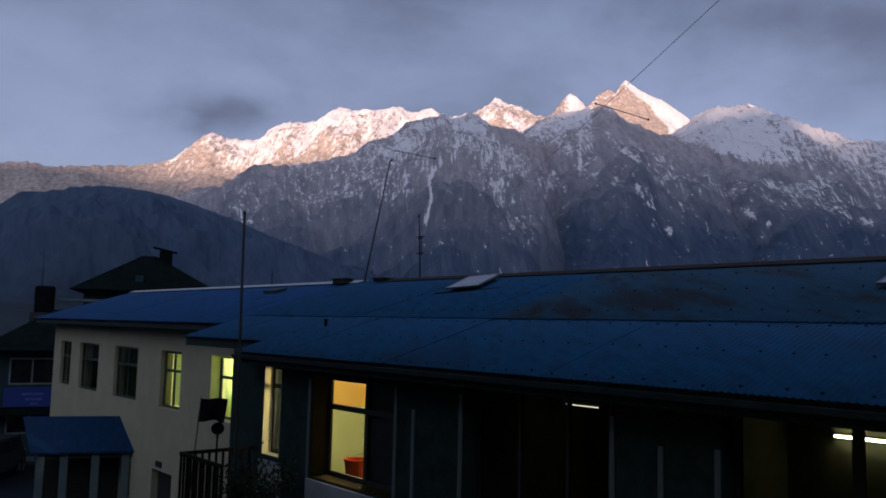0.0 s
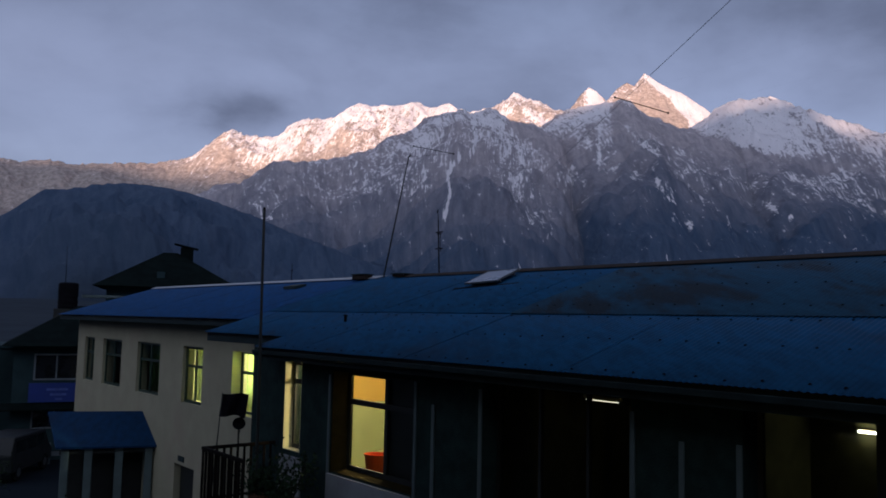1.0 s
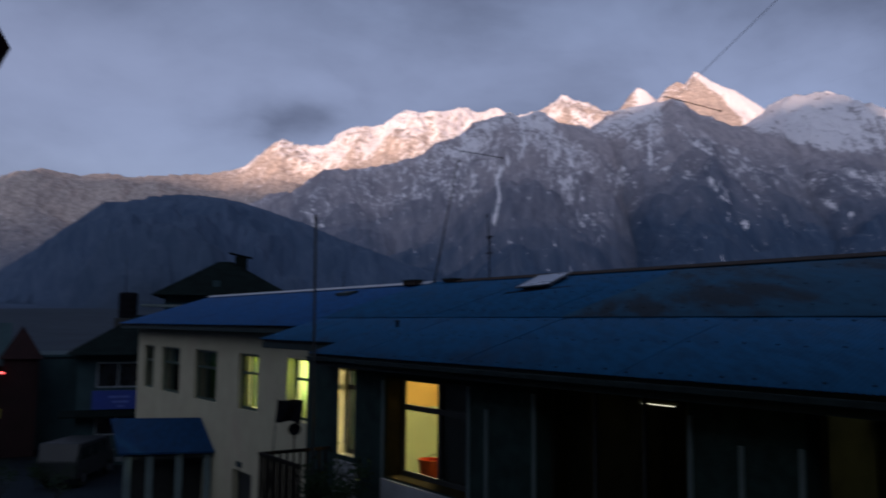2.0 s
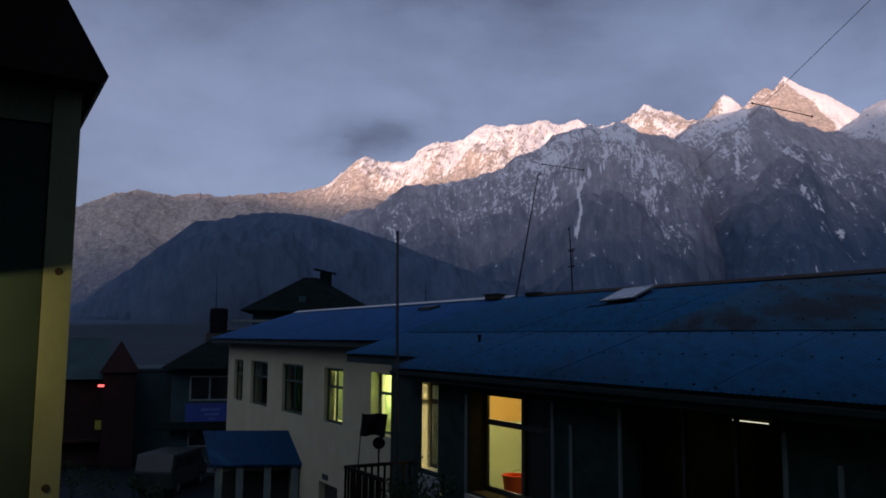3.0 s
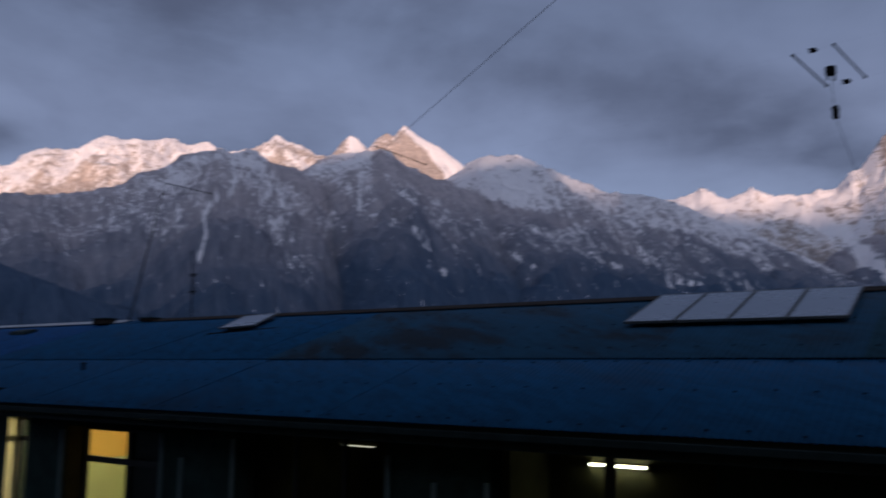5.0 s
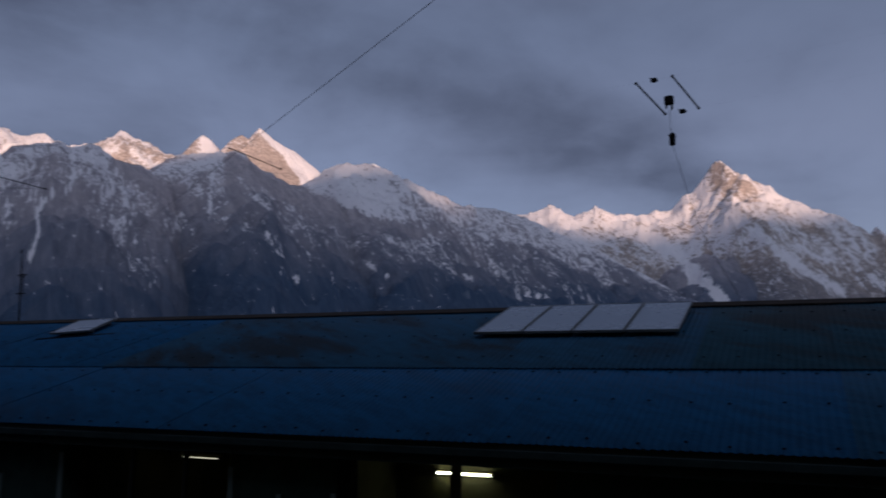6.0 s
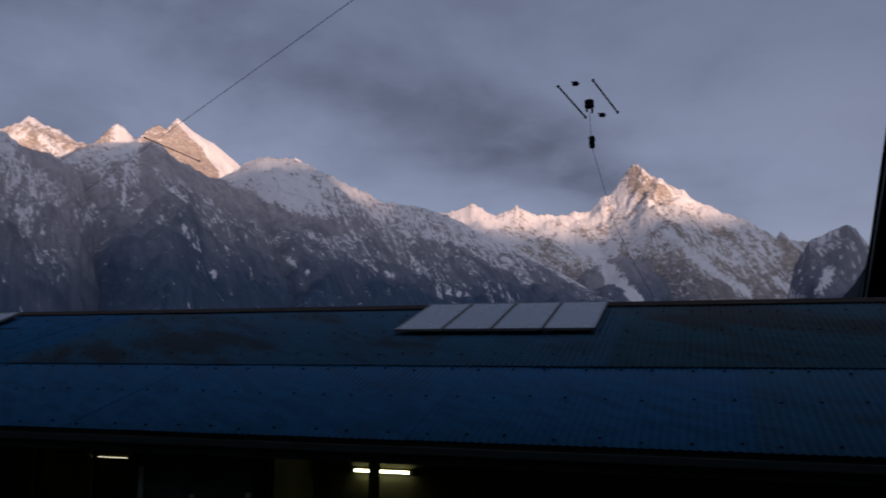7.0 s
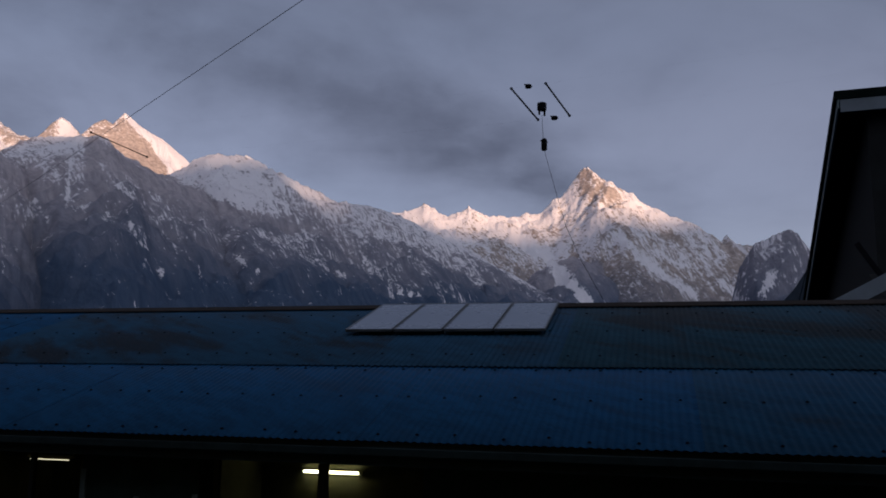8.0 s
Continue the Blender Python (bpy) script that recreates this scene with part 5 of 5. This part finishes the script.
tank = thing("water_tank", standing(24.65, 42) @ pose(0, 2.2, 6.6), "black water tank on the roof with a thin rod", "water tank")
b = BM()
lathe(b, (0, 0, 0), [(0.43, 0), (0.46, 0.08), (0.44, 0.2), (0.46, 0.35), (0.44, 0.5), (0.46, 0.65), (0.46, 0.85), (0.46, 1.18), (0.43, 1.26), (0.36, 1.29)], 20)
part("barrel", b, M_BLACK, tank)
b = BM()
rod(b, (-0.15, 0, 1.2), (-0.17, 0, 3.1), 0.018, 0.01)
part("rod", b, M_BLACK, tank)
b = BM()
box(b, -0.6, 0.6, -0.6, 0.6, -1.2, 0)
part("stand", b, M_DARKWOOD, tank)

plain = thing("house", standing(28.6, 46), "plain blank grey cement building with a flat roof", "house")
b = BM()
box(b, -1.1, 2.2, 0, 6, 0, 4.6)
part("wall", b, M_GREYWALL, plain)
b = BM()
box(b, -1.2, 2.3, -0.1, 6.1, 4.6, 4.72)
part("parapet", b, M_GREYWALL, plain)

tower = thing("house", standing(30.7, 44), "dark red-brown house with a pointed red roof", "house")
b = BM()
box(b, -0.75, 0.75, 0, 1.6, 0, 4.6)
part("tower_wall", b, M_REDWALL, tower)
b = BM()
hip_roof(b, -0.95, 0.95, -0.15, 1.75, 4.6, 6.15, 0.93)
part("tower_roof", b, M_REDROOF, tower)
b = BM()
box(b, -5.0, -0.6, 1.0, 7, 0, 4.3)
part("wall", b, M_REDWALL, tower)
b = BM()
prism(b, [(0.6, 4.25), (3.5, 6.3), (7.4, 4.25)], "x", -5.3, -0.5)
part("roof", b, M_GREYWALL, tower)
b = BM()
box(b, -0.98, -0.70, -0.22, -0.16, 3.92, 4.02)
part("red_lamp", b, glow("red_lamp_glow", (1.0, 0.10, 0.10), 2.2), tower, "small glowing red lamp")
b = BM()
box(b, -1.05, -0.60, 0.82, 0.9, 1.75, 2.2)
part("notice_board", b, material("dull_yellow_board", (0.25, 0.24, 0.04), 0.8), tower)
b = BM()
box(b, -3.0, -0.8, 0.3, 1.0, 1.2, 1.32)
part("ledge", b, M_REDROOF, tower)


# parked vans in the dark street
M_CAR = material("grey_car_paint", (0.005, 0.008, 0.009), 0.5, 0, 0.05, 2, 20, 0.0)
M_TYRE = material("tyre_rubber", (0.015, 0.015, 0.015), 0.85)


def van(m, label):
    root = thing("van", m, label, "van")
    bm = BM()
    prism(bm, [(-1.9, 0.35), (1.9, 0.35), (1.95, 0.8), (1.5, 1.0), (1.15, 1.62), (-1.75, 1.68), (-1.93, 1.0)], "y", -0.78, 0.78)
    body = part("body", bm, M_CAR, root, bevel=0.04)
    for side in (-0.785, 0.775):
        for x0, x1 in ((-1.6, -0.7), (-0.6, 0.25), (0.35, 1.0)):
            bm = BM()
            box(bm, x0, x1, side, side + 0.01, 1.05, 1.5)
            part("side_window", bm, M_DARKGLASS, body)
    bm = BM()
    prism(bm, [(1.52, 1.03), (1.18, 1.58), (1.20, 1.60), (1.55, 1.04)], "y", -0.68, 0.68)
    part("windscreen", bm, M_DARKGLASS, body)
    for x in (-1.25, 1.25):
        for y in (-0.78, 0.62):
            bm = BM()
            rod(bm, (x, y, 0.31), (x, y + 0.16, 0.31), 0.31, None, 18)
            wheel = part("wheel", bm, M_TYRE, root)
            bm = BM()
            rod(bm, (x, y - 0.008, 0.31), (x, y + 0.168, 0.31), 0.17, None, 14)
            part("rim", bm, M_STEEL, wheel)


van(standing(27.2, 37, 95), "dusty grey van parked in the dark street")
for yaw, d, sz, k in ((28.3, 33, 1.2, 11), (31.5, 34, 1.3, 12), (33.2, 36, 1.4, 13), (29.5, 35.5, 1.0, 14)):
    shrub(standing(yaw, d), sz, 450, k, "bushy dark shrub at the side of the street", pot=False)

# ---- tall neighbour with a shed roof, seen past the ridge ----
shed = local_thing("shed_building", 5.0, 20.4, 0, "tall dark building with a wide overhanging shed roof", "building", turn=-4.7)
# near-black wall colour stands in for the shade inside the building
M_SHADEWALL = material("interior_shade_boards", (0.016, 0.017, 0.017), 0.9, 0, 0.3, 1.5, 25, 0.2)
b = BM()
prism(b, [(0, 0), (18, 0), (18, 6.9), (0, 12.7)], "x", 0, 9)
part("wall", b, M_SHADEWALL, shed)
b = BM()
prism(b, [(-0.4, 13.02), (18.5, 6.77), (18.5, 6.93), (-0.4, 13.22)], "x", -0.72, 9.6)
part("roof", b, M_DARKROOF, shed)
b = BM()
prism(b, [(-0.38, 12.80), (18.4, 6.58), (18.4, 6.76), (-0.38, 13.01)], "x", -0.66, -0.62)
part("verge_board", b, M_TRIM, shed)
b = BM()
box(b, -0.6, 9.5, -0.38, -0.34, 12.70, 13.0)
part("eaves_board", b, M_WHITE, shed)
b = BM()
beam(b, (-1.3, -2.4, 7.9), (0.3, -2.4, 8.75), 0.08, 0.30)
part("brace_board", b, M_WHITE, shed)
b = BM()
beam(b, (-0.62, -1.5, 9.4), (-0.05, -1.5, 8.45), 0.10, 0.10)
part("bracket", b, M_BLACK, shed)
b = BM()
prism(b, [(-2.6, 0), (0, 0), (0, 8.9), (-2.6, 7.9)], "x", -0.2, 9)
part("lean_to", b, M_SHADEWALL, shed)
b = BM()
for a, c in zip([(-0.75, 3.0, 11.8), (-0.8, 4.0, 11.0), (-0.95, 6.0, 9.9), (-1.1, 8.0, 9.0)], [(-0.8, 4.0, 11.0), (-0.95, 6.0, 9.9), (-1.1, 8.0, 9.0), (-1.6, 9.0, 8.2)]):
    rod(b, a, c, 0.012, None, 5)
part("loose_wire", b, M_BLACK, shed)

# ---- the house from whose upper floor one looks out ----
M_PALEGREEN = material("pale_green_boards", (0.06, 0.076, 0.045), 0.7, 0, 0.12, 2, 30, 0.1)
M_BOARD = material("pale_yellow_green_board", (0.13, 0.15, 0.085), 0.7, 0, 0.15, 3, 40, 0.15)
home = local_thing("guest_house", 0, -0.6, 0, "pale green house with steep dark red roof", "house")
b = BM()
box(b, -14, 12, -7.0, -0.1, 0, 11.0)
part("wall", b, M_PALEGREEN, home)
b = BM()
prism(b, [(-7.5, 11.0), (0.65, 11.0), (0.65, 11.12), (-3.4, 13.6), (-7.5, 11.12)], "x", -14.5, 12.5)
part("roof", b, M_REDROOF, home)
b = BM()
box(b, -9, -3.98, -0.1, 0.963, 0, EYE + 1.12)
part("bay_wall", b, M_PALEGREEN, home)
b = BM()
box(b, -3.978, -3.95, 0.86, 0.975, 0, EYE + 1.1)
part("corner_board", b, M_BOARD, home, "pale yellow-green corner board")
b = BM()
box(b, -3.978, -3.955, -0.1, 0.855, EYE + 0.94, EYE + 1.1)
part("head_board", b, M_PALEGREEN, home)
b = BM()
box(b, -3.978, -3.968, -0.1, 0.857, EYE - 2.2, EYE + 0.937)
part("side_panel", b, material("dark_green_side_panel", (0.018, 0.030, 0.026), 0.7, 0, 0.2, 2, 30, 0.1, spec=0.1), home, "dark green side panel")
for z in (EYE - 0.65, EYE + 0.28):
    b = BM()
    rod(b, (-3.952, 0.92, z), (-3.944, 0.92, z), 0.018, 0.014, 10)
    part("bolt_head", b, M_RUST, home)
b = BM()
prism(b, [(1.035, EYE + 1.112), (1.065, EYE + 1.15), (-0.1, EYE + 3.15), (-0.1, EYE + 1.15)], "x", -9.2, -3.8)
part("bay_roof", b, M_REDROOF, home)
lamp = local_thing("wall_lamp", -3.5, -0.55, EYE + 0.2, "small warm wall lamp under a flat tin shade", "lamp")
b = BM()
lathe(b, (0, 0.22, -0.02), [(0.22, 0), (0.20, 0.01), (0.05, 0.05), (0.02, 0.08)], 16)
part("shade", b, M_STEEL, lamp)
b = BM()
rod(b, (0, 0, 0.04), (0, 0.22, 0.05), 0.012)
part("arm", b, M_STEEL, lamp)
b = BM()
lathe(b, (0, 0.22, -0.1), [(0.01, 0), (0.03, 0.02), (0.03, 0.05), (0.015, 0.08)], 12)
part("bulb", b, glow("warm_bulb", (1.0, 0.72, 0.30), 3.0), lamp).visible_shadow = False
pt = new("lamp_light", bpy.data.lights.new("lamp_light", "POINT"))
pt.data.energy, pt.data.color, pt.data.shadow_soft_size = 16.0, (1.0, 0.74, 0.30), 0.01
pt.parent = lamp
pt.location = (0, 0.22, -0.06)
